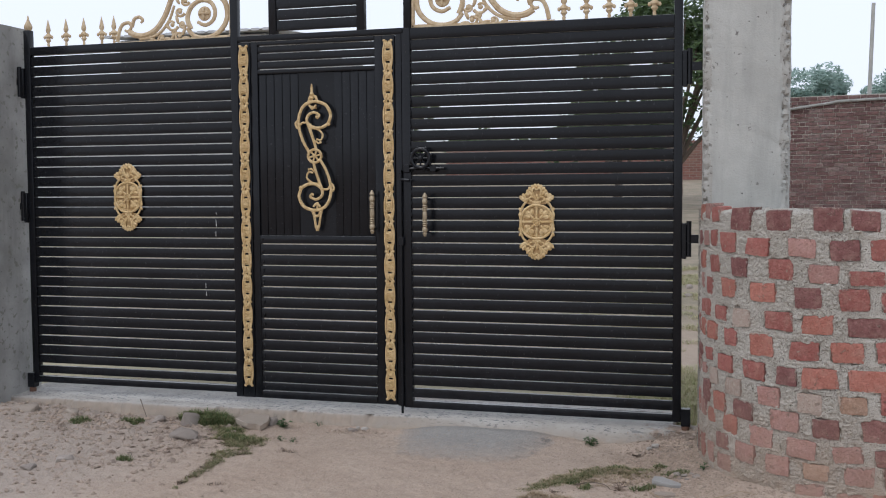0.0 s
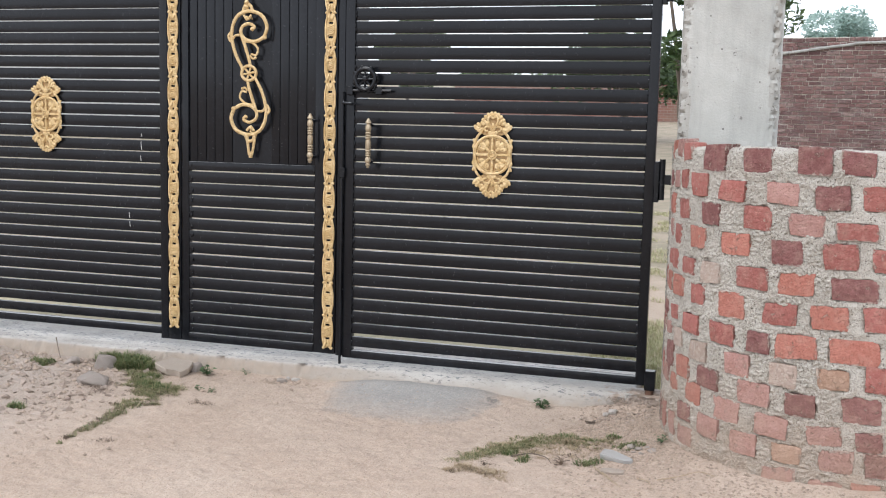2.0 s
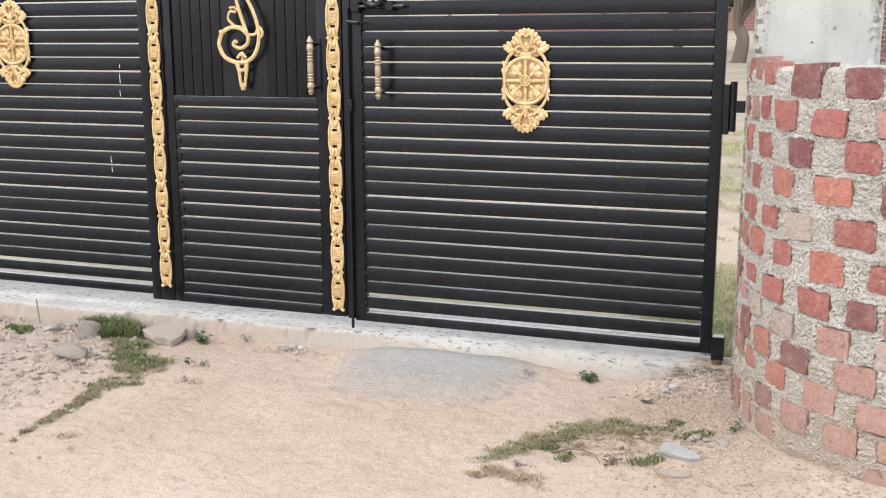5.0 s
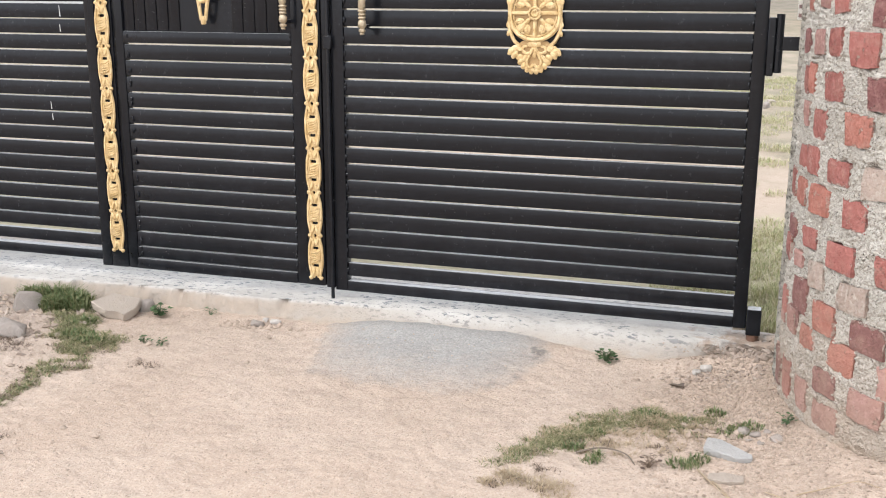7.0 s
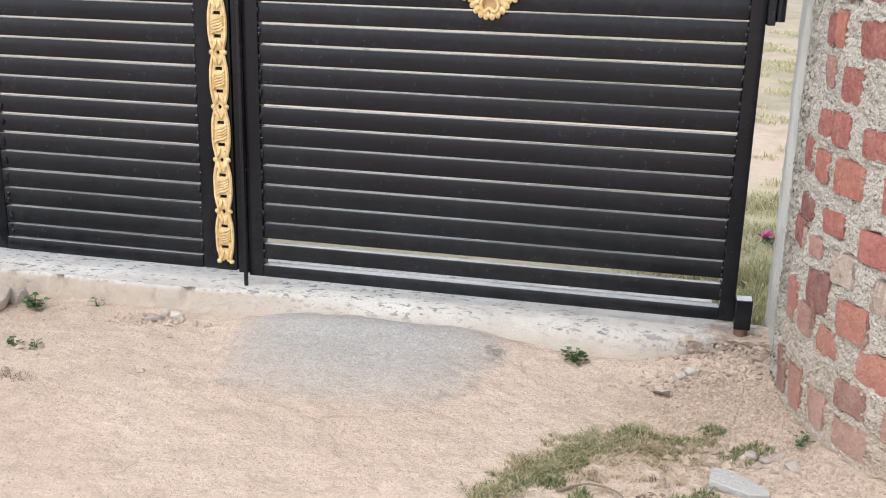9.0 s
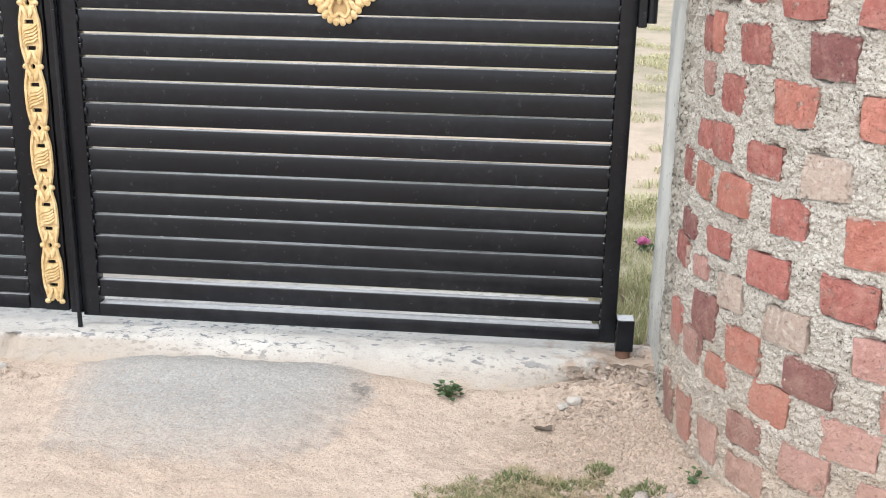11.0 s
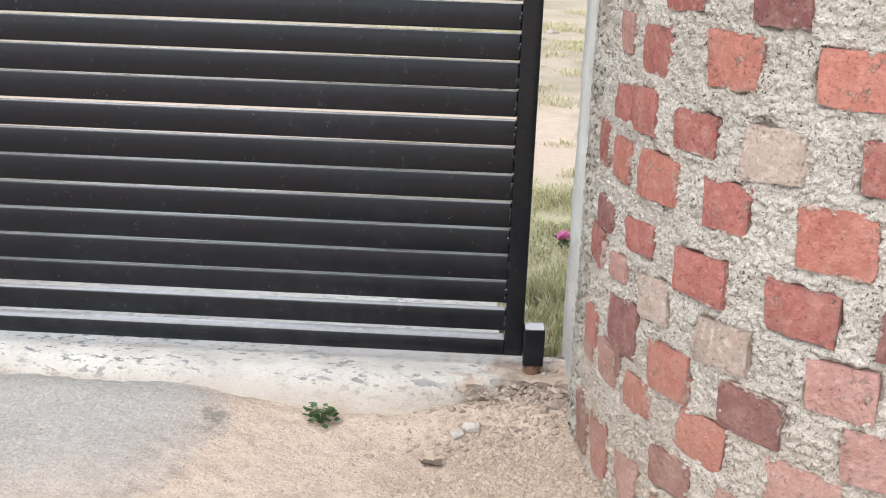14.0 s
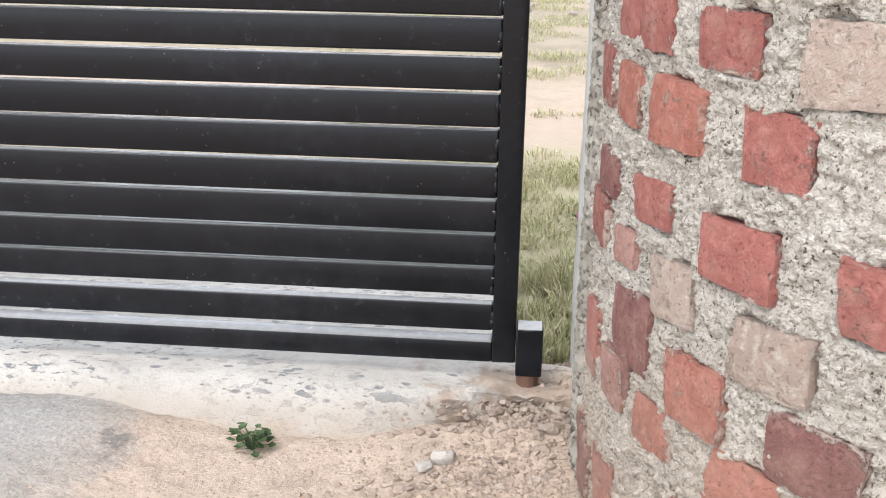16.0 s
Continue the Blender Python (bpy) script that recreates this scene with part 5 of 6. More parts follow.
slab((1.466, -0.742), [(-0.062, -0.020), (0.018, -0.050), (0.060, -0.038), (0.058, -0.018), (-0.022, 0.038), (-0.056, 0.036)], 0.022, PALE_STONE, "flat angular pale grey slate lying on the soil", 0.0, (0.05, 0.06), 0.012)
rock("stone", (1.374, -0.20), (0.024, 0.013, 0.013), 6, WHITE_STONE, "small white pebble lying by the sill", 0.5, 0.7)
rock("stone", (1.345, -0.215), (0.014, 0.011, 0.010), 16, WHITE_STONE, "small white pebble lying by the sill", 0.1, 0.7)
slab((1.468, -0.888), [(-0.045, -0.010), (-0.005, -0.024), (0.040, -0.014), (0.044, 0.012), (0.0, 0.026), (-0.038, 0.018)], 0.012, BROWN_STONE, "flat pinkish brown stone sunk in the soil", 0.2, (0.03, 0.02), 0.005)
for k, (x, y, r) in enumerate(((1.495, -0.607, 0.017), (1.528, -0.622, 0.014), (1.556, -0.603, 0.013), (1.580, -0.650, 0.018), (1.545, -0.665, 0.011), (1.512, -0.645, 0.010))):
    rock("stone", (x, y), (r * 1.2, r, r * 0.6), 120 + k, GREY_STONE, "small grey stone on the soil by the slate", 0.7 * k, 0.2)
rock("stone", (-0.085, -0.165), (0.022, 0.014, 0.012), 131, WHITE_STONE, "pale chip broken from the sill", 0.4, 0.5)
rock("stone", (-0.125, -0.160), (0.016, 0.011, 0.010), 132, WHITE_STONE, "pale chip broken from the sill", 1.4, 0.5)
rock("stone", (-0.14, -0.19), (0.03, 0.02, 0.014), 7, GREY_STONE, "small grey chip of stone", 0.3, 0.6)
rock("stone", (-1.98, -0.32), (0.06, 0.045, 0.04), 8, BROWN_STONE, "brown lump of stone by the pillar", 0.4)
rock("stone", (-1.72, -0.30), (0.04, 0.03, 0.025), 9, BROWN_STONE, "brown lump of stone by the pillar", 1.0)
rock("stone", (-1.22, -1.05), (0.05, 0.035, 0.022), 10, GREY_STONE, "flat grey stone on the gravel", 0.6)
rock("stone", (-1.30, -1.20), (0.045, 0.03, 0.02), 11, GREY_STONE, "flat grey stone on the gravel", 1.6)


def scatter_gravel():
    rnd = random.Random(21)
    verts, faces = [], []

    def chip(x, y, r, least=-1.0):
        z = max(ground_z(x, y), least if y > -0.13 else -1.0) + r * 0.15
        k = len(verts)
        rot = rnd.uniform(0, math.pi)
        for i in range(5):
            a = rot + i * 2 * math.pi / 5
            q = r * rnd.uniform(0.7, 1.25)
            verts.append((x + math.cos(a) * q, y + math.sin(a) * q * 0.8, z + r * rnd.uniform(-0.1, 0.15)))
        verts.append((x + rnd.uniform(-0.2, 0.2) * r, y, z + r * rnd.uniform(0.55, 0.95)))
        verts.append((x, y, z - r * 0.5))
        for i in range(5):
            faces.append((k + i, k + (i + 1) % 5, k + 5))
            faces.append((k + (i + 1) % 5, k + i, k + 6))

    for _ in range(15000):
        x, y = rnd.uniform(-1.2, 1.9), -0.16 - 1.75 * rnd.random() ** 1.2
        # hardly any on the smooth cement smear
        if ((x - 0.5) / 0.42) ** 4 + ((y + 0.12) / 0.40) ** 2 < 1.0 and rnd.random() < 0.88:
            continue
        chip(x, y, rnd.choice((0.0013, 0.0016, 0.0018, 0.002, 0.0024, 0.0032)))
    for _ in range(3000):
        chip(rnd.uniform(-2.3, 2.2), rnd.uniform(-2.4, -0.16), rnd.choice((0.002, 0.003, 0.0042)))
    for _ in range(4200):
        s = rnd.uniform(0.12, 1.5) if rnd.random() < 0.4 else rnd.uniform(0.15, 0.65)
        p, n = on_wall(s)
        q = p + n * (0.03 + abs(rnd.gauss(0, 0.19)))
        chip(q.x, q.y, rnd.choice((0.0015, 0.0018, 0.0022, 0.003, 0.004, 0.006)))
    for _ in range(2200):
        chip(rnd.gauss(-1.55, 0.5), rnd.gauss(-0.85, 0.5) if rnd.random() < 0.7 else rnd.uniform(-0.5, -0.18), rnd.choice((0.004, 0.006, 0.009, 0.013)))
    for _ in range(120):
        chip(rnd.gauss(-0.15, 0.07), -0.17 - abs(rnd.gauss(0, 0.03)), rnd.choice((0.004, 0.007, 0.011)))
    for _ in range(420):
        x = 1.56 - abs(rnd.gauss(0, 0.13))
        chip(x, rnd.uniform(-0.25, -0.03), rnd.choice((0.002, 0.003, 0.004, 0.006)), 0.046)
    for _ in range(1500):
        chip(min(1.60, rnd.gauss(1.46, 0.10)), rnd.gauss(-0.36, 0.14), rnd.choice((0.0025, 0.003, 0.004, 0.0055, 0.008)))
    for _ in range(900):
        chip(rnd.uniform(1.3, 2.0), rnd.uniform(-1.25, -0.65), rnd.choice((0.0025, 0.0035, 0.005, 0.007)))
    for _ in range(60):
        chip(rnd.gauss(1.42, 0.06), rnd.gauss(-0.62, 0.04), rnd.choice((0.004, 0.006, 0.010, 0.014)))
    ob = new("gravel", from_lists("gravel", verts, faces, GRAVEL))
    tagged(ob, "loose tan gravel and stone chips on the soil", "gravel", kind="stuff")


scatter_gravel()


def scatter_rubble():
    """Broken cement and brick at the crumbled end of the sill and the pillar's foot."""
    rnd = random.Random(23)
    verts, faces = [], []

    def lump(x, y, z, r):
        bm = bmesh.new()
        for _ in range(9):
            d = Vector((rnd.gauss(0, 1), rnd.gauss(0, 1), rnd.gauss(0, 1))).normalized()
            bm.verts.new((x + d.x * r * 1.25, y + d.y * r, z + d.z * r * 0.9))
        bmesh.ops.convex_hull(bm, input=bm.verts)
        bmesh.ops.delete(bm, geom=[v for v in bm.verts if not v.link_faces], context='VERTS')
        bm.verts.index_update()
        k = len(verts)
        verts.extend(v.co.copy() for v in bm.verts)
        faces.extend(tuple(k + v.index for v in f.verts) for f in bm.faces)
        bm.free()

    for _ in range(320):
        x = 1.565 - abs(rnd.gauss(0, 0.12))
        y = rnd.uniform(-0.15, -0.015)
        lump(x, y, max(0.052 if y > -0.125 else 0.0, ground_z(x, y)) + 0.002, rnd.choice((0.002, 0.003, 0.004, 0.005, 0.008)))
    for _ in range(60):
        x, y = rnd.uniform(1.50, 1.57), rnd.uniform(-0.20, 0.10)
        lump(x, y, max(0.06 if y > -0.125 else 0.0, ground_z(x, y)) + 0.003, rnd.choice((0.004, 0.006, 0.008, 0.012)))
    for _ in range(140):
        x, y = rnd.gauss(1.42, 0.07), rnd.gauss(-0.24, 0.035)
        lump(x, y, ground_z(x, y) + 0.001, rnd.choice((0.003, 0.004, 0.006, 0.008)))
    # clods and chips on the rough ground by the other pillar
    for _ in range(600):
        x, y = -0.7 - abs(rnd.gauss(0, 0.55)), -0.2 - abs(rnd.gauss(0, 0.55))
        lump(x, y, ground_z(x, y), rnd.choice((0.004, 0.006, 0.006, 0.009, 0.013, 0.018)))
    ob = new("rubble", from_lists("rubble", verts, faces, RUBBLE))
    tagged(ob, "broken tan rubble and clods along the sill ends", "rubble", kind="stuff")


scatter_rubble()


def blades(name, spots, count, height, width, mat, seed, label, lean=0.7, category="grass"):
    """Grass blades round spots of (x, y, radius)."""
    rnd = random.Random(seed)
    verts, faces = [], []
    total = sum(s[2] ** 1.4 for s in spots)
    for sx, sy, sr in spots:
        for _ in range(int(count * sr ** 1.4 / total)):
            a, r = rnd.uniform(0, 2 * math.pi), sr * math.sqrt(rnd.random())
            x, y = sx + math.cos(a) * r, sy + math.sin(a) * r * 0.75
            z = ground_z(x, y) - 0.002
            h = height * rnd.uniform(0.35, 1.2) * (1.15 - 0.5 * r / sr)
            d = rnd.uniform(0, 2 * math.pi)
            out = lean * rnd.uniform(0.2, 1.3) * h
            w = width * rnd.uniform(0.6, 1.3)
            px, py = -math.sin(d) * w, math.cos(d) * w
            k = len(verts)
            verts += [(x - px, y - py, z), (x + px, y + py, z),
                      (x + math.cos(d) * out * 0.4 - px * 0.8, y + math.sin(d) * out * 0.4 - py * 0.8, z + h * 0.65),
                      (x + math.cos(d) * out * 0.4 + px * 0.8, y + math.sin(d) * out * 0.4 + py * 0.8, z + h * 0.65),
                      (x + math.cos(d) * out, y + math.sin(d) * out, z + h * rnd.uniform(0.7, 1.0))]
            faces += [(k, k + 1, k + 3, k + 2), (k + 2, k + 3, k + 4)]
    ob = new(name, from_lists(name, verts, faces, mat))
    tagged(ob, label, category, kind="stuff")


gr = random.Random(40)


def band(x0, y0, x1, y1, half, n, bend=0.0, r=0.03):
    """Spots strewn along a bent band, thinning towards its edges."""
    out = []
    for _ in range(n):
        t = gr.random()
        off = gr.gauss(0, half * 0.5)
        out.append((x0 + (x1 - x0) * t + gr.gauss(0, half * 0.3), y0 + (y1 - y0) * t + math.sin(t * math.pi) * bend + off, r * gr.uniform(0.5, 1.5)))
    return out


# the mat of grass beside the slate
blades("grass_mat", band(0.94, -0.945, 1.04, -0.81, 0.060, 46, 0, 0.022) + band(1.03, -0.80, 1.12, -0.68, 0.085, 56, 0, 0.024) + band(1.09, -0.66, 1.37, -0.60, 0.070, 120, 0.02, 0.020) + band(1.34, -0.585, 1.42, -0.54, 0.04, 22, 0, 0.018),
       7600, 0.0140, 0.0014, GRASS, 31, "low green and straw-coloured creeping grass", 1.7)
blades("grass_mat", band(1.00, -0.74, 1.38, -0.64, 0.09, 60, 0, 0.02) + band(1.24, -0.60, 1.43, -0.56, 0.05, 36, 0, 0.02) + band(0.94, -1.05, 1.11, -1.08, 0.05, 34, 0, 0.022) + band(1.06, -0.80, 1.34, -0.76, 0.06, 14, 0, 0.02), 5200, 0.016, 0.0010, STRAW, 32, "dry straw-coloured grass tuft", 1.6)
blades("grass_tuft", [(1.418, -0.505, 0.032), (1.470, -0.615, 0.045), (1.515, -0.585, 0.035), (1.365, -0.835, 0.042), (1.40, -0.80, 0.03), (1.143, -0.89, 0.026), (1.155, -0.86, 0.018), (1.09, -0.83, 0.03), (1.12, -0.73, 0.035), (1.24, -0.56, 0.05), (1.34, -0.585, 0.03)], 1500, 0.022, 0.0015, TUFT, 33, "small green grass tufts by the slate", 1.0)
blades("dry_stalks", band(1.06, -0.80, 1.32, -0.74, 0.06, 10, 0, 0.02) + band(1.00, -0.99, 1.08, -0.99, 0.025, 6, 0, 0.016) + [(1.00, -1.06, 0.03), (0.95, -1.09, 0.03), (1.06, -1.09, 0.03), (-0.30, -0.66, 0.045), (-0.26, -0.645, 0.03), (-0.37, -1.23, 0.035), (-0.34, -1.22, 0.03), (-0.79, -0.66, 0.04), (-0.84, -0.60, 0.05), (-1.60, -0.55, 0.05), (-1.45, -0.85, 0.04)], 900, 0.013, 0.0012, DEAD, 39, "brown dead plant remains on the soil", 1.5)
# the tuft by the tan stone and its trailing runner
blades("grass_tuft", [(-1.06, -0.18, 0.075), (-0.97, -0.17, 0.095), (-0.89, -0.19, 0.075), (-0.84, -0.24, 0.05), (-0.93, -0.26, 0.06)], 3000, 0.060, 0.0020, TUFT, 34, "green grass tuft beside the sill", 1.0)
blades("grass_mat", band(-0.86, -0.26, -0.68, -0.48, 0.10, 76, 0, 0.034) + band(-0.68, -0.53, -0.48, -0.515, 0.05, 38, 0, 0.026) + band(-0.65, -0.56, -0.53, -0.64, 0.05, 34, 0, 0.024) + band(-0.49, -0.66, -0.60, -0.75, 0.020, 12, 0, 0.016) + band(-0.45, -0.735, -0.62, -0.80, 0.022, 16, 0, 0.016) + band(-0.56, -0.78, -0.515, -0.97, 0.045, 30, 0, 0.018) + band(-0.525, -0.96, -0.505, -1.16, 0.020, 14, 0, 0.013) + band(-0.485, -1.0, -0.50, -1.16, 0.014, 8, 0, 0.012) + band(-0.505, -1.14, -0.49, -1.31, 0.020, 11, 0, 0.013),
       9000, 0.017, 0.0016, GRASS, 35, "creeping runner of green and straw-coloured grass", 1.9)
blades("grass_mat", band(-0.70, -0.55, -0.48, -0.60, 0.07, 20, 0, 0.02) + band(-0.46, -0.72, -0.66, -0.82, 0.04, 16, 0, 0.016) + band(-0.56, -0.80, -0.50, -1.28, 0.035, 34, 0, 0.016) + band(-0.98, -0.56, -0.72, -0.62, 0.03, 16, 0, 0.018), 1700, 0.014, 0.0011, DEAD, 45, "dry brown grass trailing over the soil", 1.9)
blades("grass_tuft", [(-1.60, -0.40, 0.06), (-1.30, -0.34, 0.05), (-1.36, -0.33, 0.035), (-0.95, -0.98, 0.04), (-0.74, -0.36, 0.06), (-0.66, -0.48, 0.06), (-0.58, -0.53, 0.05)], 1900, 0.028, 0.0020, TUFT, 36, "small dark green tufts along the sill", 1.0)
# field grass in the yard
fr = random.Random(44)
blades("field_grass", [(fr.uniform(1.15, 2.1), fr.uniform(0.62, 1.6), 0.16) for _ in range(70)] + [(fr.uniform(0.6, 2.0), 1.5 + 1.2 * fr.random(), 0.07) for _ in range(30)] + [(fr.uniform(0.5, 2.3), 3.1 + 4.0 * fr.random(), 0.16) for _ in range(90)],
       42000, 0.040, 0.0018, FIELD, 37, "light green and straw field grass in the yard", 1.1)
blades("field_grass", [(1.60, 0.52, 0.06), (1.56, 0.56, 0.07), (1.62, 0.66, 0.1), (1.53, 0.22, 0.05), (1.55, 0.30, 0.06), (1.50, 0.36, 0.07), (1.56, 0.42, 0.07), (1.50, 0.16, 0.04), (1.60, 0.36, 0.07), (1.66, 0.45, 0.07)], 4200, 0.09, 0.0020, FIELD, 38, "tall light green grass behind the pivot", 0.5)


def weed(at, size, leaves, seed, label, name="weed", mat=WEED):
    rnd = random.Random(seed)
    x, y = at
    z = ground_z(x, y)
    p = thing(name, (x, y, z), label, "plant", "weeds by the gate")
    bm = bmesh.new()
    verts, faces = [], []
    for k in range(leaves):
        a = rnd.uniform(0, 2 * math.pi)
        r = size * rnd.uniform(0.15, 1.0)
        tip = Vector((x + math.cos(a) * r, y + math.sin(a) * r, z + size * rnd.uniform(0.25, 1.25)))
        tube(bm, [(x, y, z - 0.004), ((x + tip.x) / 2, (y + tip.y) / 2, tip.z * 0.75 + z * 0.25), tip], size * 0.035, size * 0.02, 5)
        w = size * rnd.uniform(0.28, 0.45)
        d = Vector((math.cos(a), math.sin(a), rnd.uniform(-0.4, 0.4))) * w
        s = Vector((-math.sin(a), math.cos(a), rnd.uniform(-0.3, 0.3))) * w * 0.75
        i = len(verts)
        up = Vector((0, 0, w * 0.18))
        verts += [tip, tip + d * 0.45 + s, tip + d * 1.1 + s * 0.4, tip + d * 1.25, tip + d * 1.1 - s * 0.4, tip + d * 0.45 - s, tip + d * 0.6 - up]
        faces += [(i, i + 1, i + 6), (i + 1, i + 2, i + 6), (i + 2, i + 3, i + 6), (i + 3, i + 4, i + 6), (i + 4, i + 5, i + 6), (i + 5, i, i + 6)]
    part("stem", bm, mat, p)
    part("foliage", from_lists("foliage", verts, faces, mat), None, p)


weed((1.064, -0.172), 0.029, 40, 51, "small bright green broad-leaved weed at the sill")
weed((1.605, -0.558), 0.024, 16, 52, "tiny green weed at the foot of the brick wall")
weed((1.285, -0.880), 0.026, 22, 53, "withered dark brown weed lying on the soil", mat=DEAD)
weed((-0.52, -0.205), 0.034, 34, 54, "small green weed beside the sill")
weed((-0.406, -0.477), 0.021, 18, 55, "small green weed on the soil")
weed((-0.346, -0.467), 0.019, 16, 56, "small green weed on the soil")
weed((-0.348, -0.150), 0.022, 10, 57, "tiny green weed at the sill")


def build_flower():
    x, y = 1.648, 1.02
    z = ground_z(x, y)
    rnd = random.Random(61)
    p = thing("flower_plant", (x, y, z), "pink flower on a short leafy stem in the grass", "flower")
    bm = bmesh.new()
    tube(bm, [(x, y, z - 0.01), (x - 0.01, y, z + 0.015), (x - 0.012, y, z + 0.028)], 0.003, seg=6)
    part("stem", bm, WEED, p)
    verts, faces = [], []
    for k in range(22):
        a, e = rnd.uniform(0, 2 * math.pi), rnd.uniform(0.1, 1.3)
        d = Vector((math.cos(a) * math.cos(e), math.sin(a) * math.cos(e), math.sin(e))) * 0.028
        s = d.orthogonal().normalized() * 0.011
        c = Vector((x - 0.012, y, z + 0.027))
        i = len(verts)
        verts += [c, c + d * 0.7 + s, c + d, c + d * 0.7 - s]
        faces.append((i, i + 1, i + 2, i + 3))
    part("blossom", from_lists("blossom", verts, faces, PETAL), None, p, "pink blossom")
    verts, faces = [], []
    for k in range(14):
        a = rnd.uniform(0, 2 * math.pi)
        c = Vector((x, y, z + rnd.uniform(0.005, 0.022)))
        d = Vector((math.cos(a), math.sin(a), rnd.uniform(-0.1, 0.5))) * rnd.uniform(0.03, 0.055)
        s = d.orthogonal().normalized() * 0.010
        i = len(verts)
        verts += [c, c + d * 0.5 + s, c + d, c + d * 0.5 - s]
        faces.append((i, i + 1, i + 2, i + 3))
    part("foliage", from_lists("foliage", verts, faces, WEED), None, p)


build_flower()


def twig(pts, r, label, mat=STRAW, name="twig"):
    bm = bmesh.new()
    tube(bm, smooth_path([(x, y, ground_z(x, y) + h) for x, y, h in pts], 5), r, r * 0.5, 6)
    tagged(part(name, bm, mat), label, "twig", "dry twigs")


twig([(1.10, -0.86, 0.006), (1.16, -0.83, 0.012), (1.22, -0.84, 0.010), (1.25, -0.88, 0.004)], 0.003, "curved brown dry twig on the soil", BARK)
twig([(1.628, -0.925, 0.004), (1.70, -0.88, 0.012), (1.76, -0.862, 0.014), (1.815, -0.868, 0.006)], 0.0020, "pale straw stalk at the foot of the wall")
twig([(1.436, -0.905, 0.004), (1.46, -0.95, 0.008), (1.493, -1.01, 0.004)], 0.002, "pale straw stalk lying on the soil")
twig([(1.56, -0.93, 0.004), (1.60, -0.97, 0.010), (1.62, -1.04, 0.004)], 0.0018, "pale straw stalk lying on the soil")
twig([(1.40, -0.86, 0.004), (1.45, -0.95, 0.008), (1.52, -1.04, 0.004)], 0.002, "pale straw stalk lying on the soil")
twig([(-1.40, -0.14, 0.08), (-1.36, -0.18, 0.05), (-1.30, -0.24, 0.006)], 0.003, "thin dry stick leaning on the sill", BARK)
twig([(-1.02, -0.85, 0.004), (-0.98, -0.88, 0.008), (-0.95, -0.92, 0.004)], 0.0025, "thin dry stick on the gravel", BARK)


def build_dead_leaf():
    """A curled, waisted leaf lying on its edge."""
    bm = bmesh.new()
    x0, y0 = 1.298, -0.318
    z0 = ground_z(x0, y0)
    grid = []
    for i in range(11):
        u = i / 5 - 1
        wide = 0.0045 + 0.0075 * abs(u) ** 0.7 * (1.15 - abs(u) ** 5)
        grid.append([bm.verts.new((x0 + 0.020 * u + 0.002 * v, y0 - 0.007 * u + wide * v * 0.9, z0 + 0.004 + 0.007 * v * v + 0.006 * (u > 0) * u + 0.003 * v * u)) for v in (-1, -0.5, 0, 0.5, 1)])
    for p, q in zip(grid, grid[1:]):
        for k in range(4):
            bm.faces.new((p[k], p[k + 1], q[k + 1], q[k]))
    tagged(part("dead_leaf", bm, BARK), "curled brown dead leaf on the soil", "leaf")


build_dead_leaf()

rr2 = random.Random(71)


def build_rubble():
    """Broken stone lying in the yard, glimpsed past the gate."""
    for k in range(7):
        x, y = 1.45 + rr2.uniform(-0.25, 0.45), 4.9 + rr2.uniform(-0.5, 0.9)
        rock("stone", (x, y), (rr2.uniform(0.03, 0.08), rr2.uniform(0.03, 0.07), rr2.uniform(0.02, 0.045)), 80 + k, GREY_STONE, "broken grey stone in the yard grass", rr2.uniform(0, 3))


build_rubble()


# ---- the curved brick wall ----
LAID = []
BR = random.Random(17)


def course(z, *bricks):
    """Bricks of one course: distance along the wall, width, height off the course, height, slope and tone."""
    s, w, dz, h, slope, tone = bricks[0]
    ends, at = [], s - w / 2 - 0.034
    while at > 0.215:
        wide = BR.uniform(0.055, 0.085)
        ends.append((at - wide / 2, wide, dz + BR.uniform(0.002, 0.014), 0.064, BR.gauss(0.04, 0.05), BR.choice((0, 1, 1, 2, 3))))
        at -= wide + BR.uniform(0.024, 0.045)
    for s, w, dz, h, slope, tone in ends + list(bricks):
        LAID.append((s, max(w, 0.05) * 0.98, z + dz, h * 1.03, tone, slope * 0.7))
    s = max(b[0] + b[1] / 2 for b in bricks) + BR.uniform(0.035, 0.06)
    while s < 2.4:
        w = BR.uniform(0.105, 0.125)
        LAID.append((s + w / 2, w, z - 0.012 + BR.gauss(0, 0.004), 0.074, BR.choice((0, 1, 1, 1, 2, 3, 5)) if z < 0.5 else BR.choice((0, 0, 1, 1, 1, 2)), BR.gauss(0, 0.03)))
        s += w + BR.uniform(0.035, 0.065)


course(1.103, (0.452, 0.065, 0.015, 0.058, 0.12, 1), (0.633, 0.113, -0.002, 0.085, 0.01, 0), (0.811, 0.101, -0.006, 0.071, 0.03, 0), (1.000, 0.108, -0.000, 0.076, -0.02, 0), (1.137, 0.102, -0.006, 0.071, -0.05, 0))
course(0.997, (0.556, 0.102, 0.006, 0.080, 0.06, 1), (0.721, 0.106, -0.005, 0.065, -0.03, 1), (0.905, 0.105, -0.002, 0.069, -0.03, 3))
course(0.904, (0.262, 0.031, 0.008, 0.062, -0.06, 1), (0.314, 0.043, 0.014, 0.073, -0.02, 2), (0.447, 0.092, 0.007, 0.067, 0.14, 1), (0.627, 0.093, 0.001, 0.068, 0.00, 0), (0.822, 0.101, 0.005, 0.077, 0.03, 1), (0.985, 0.116, -0.011, 0.071, -0.00, 3), (1.142, 0.127, -0.023, 0.050, -0.00, 1))
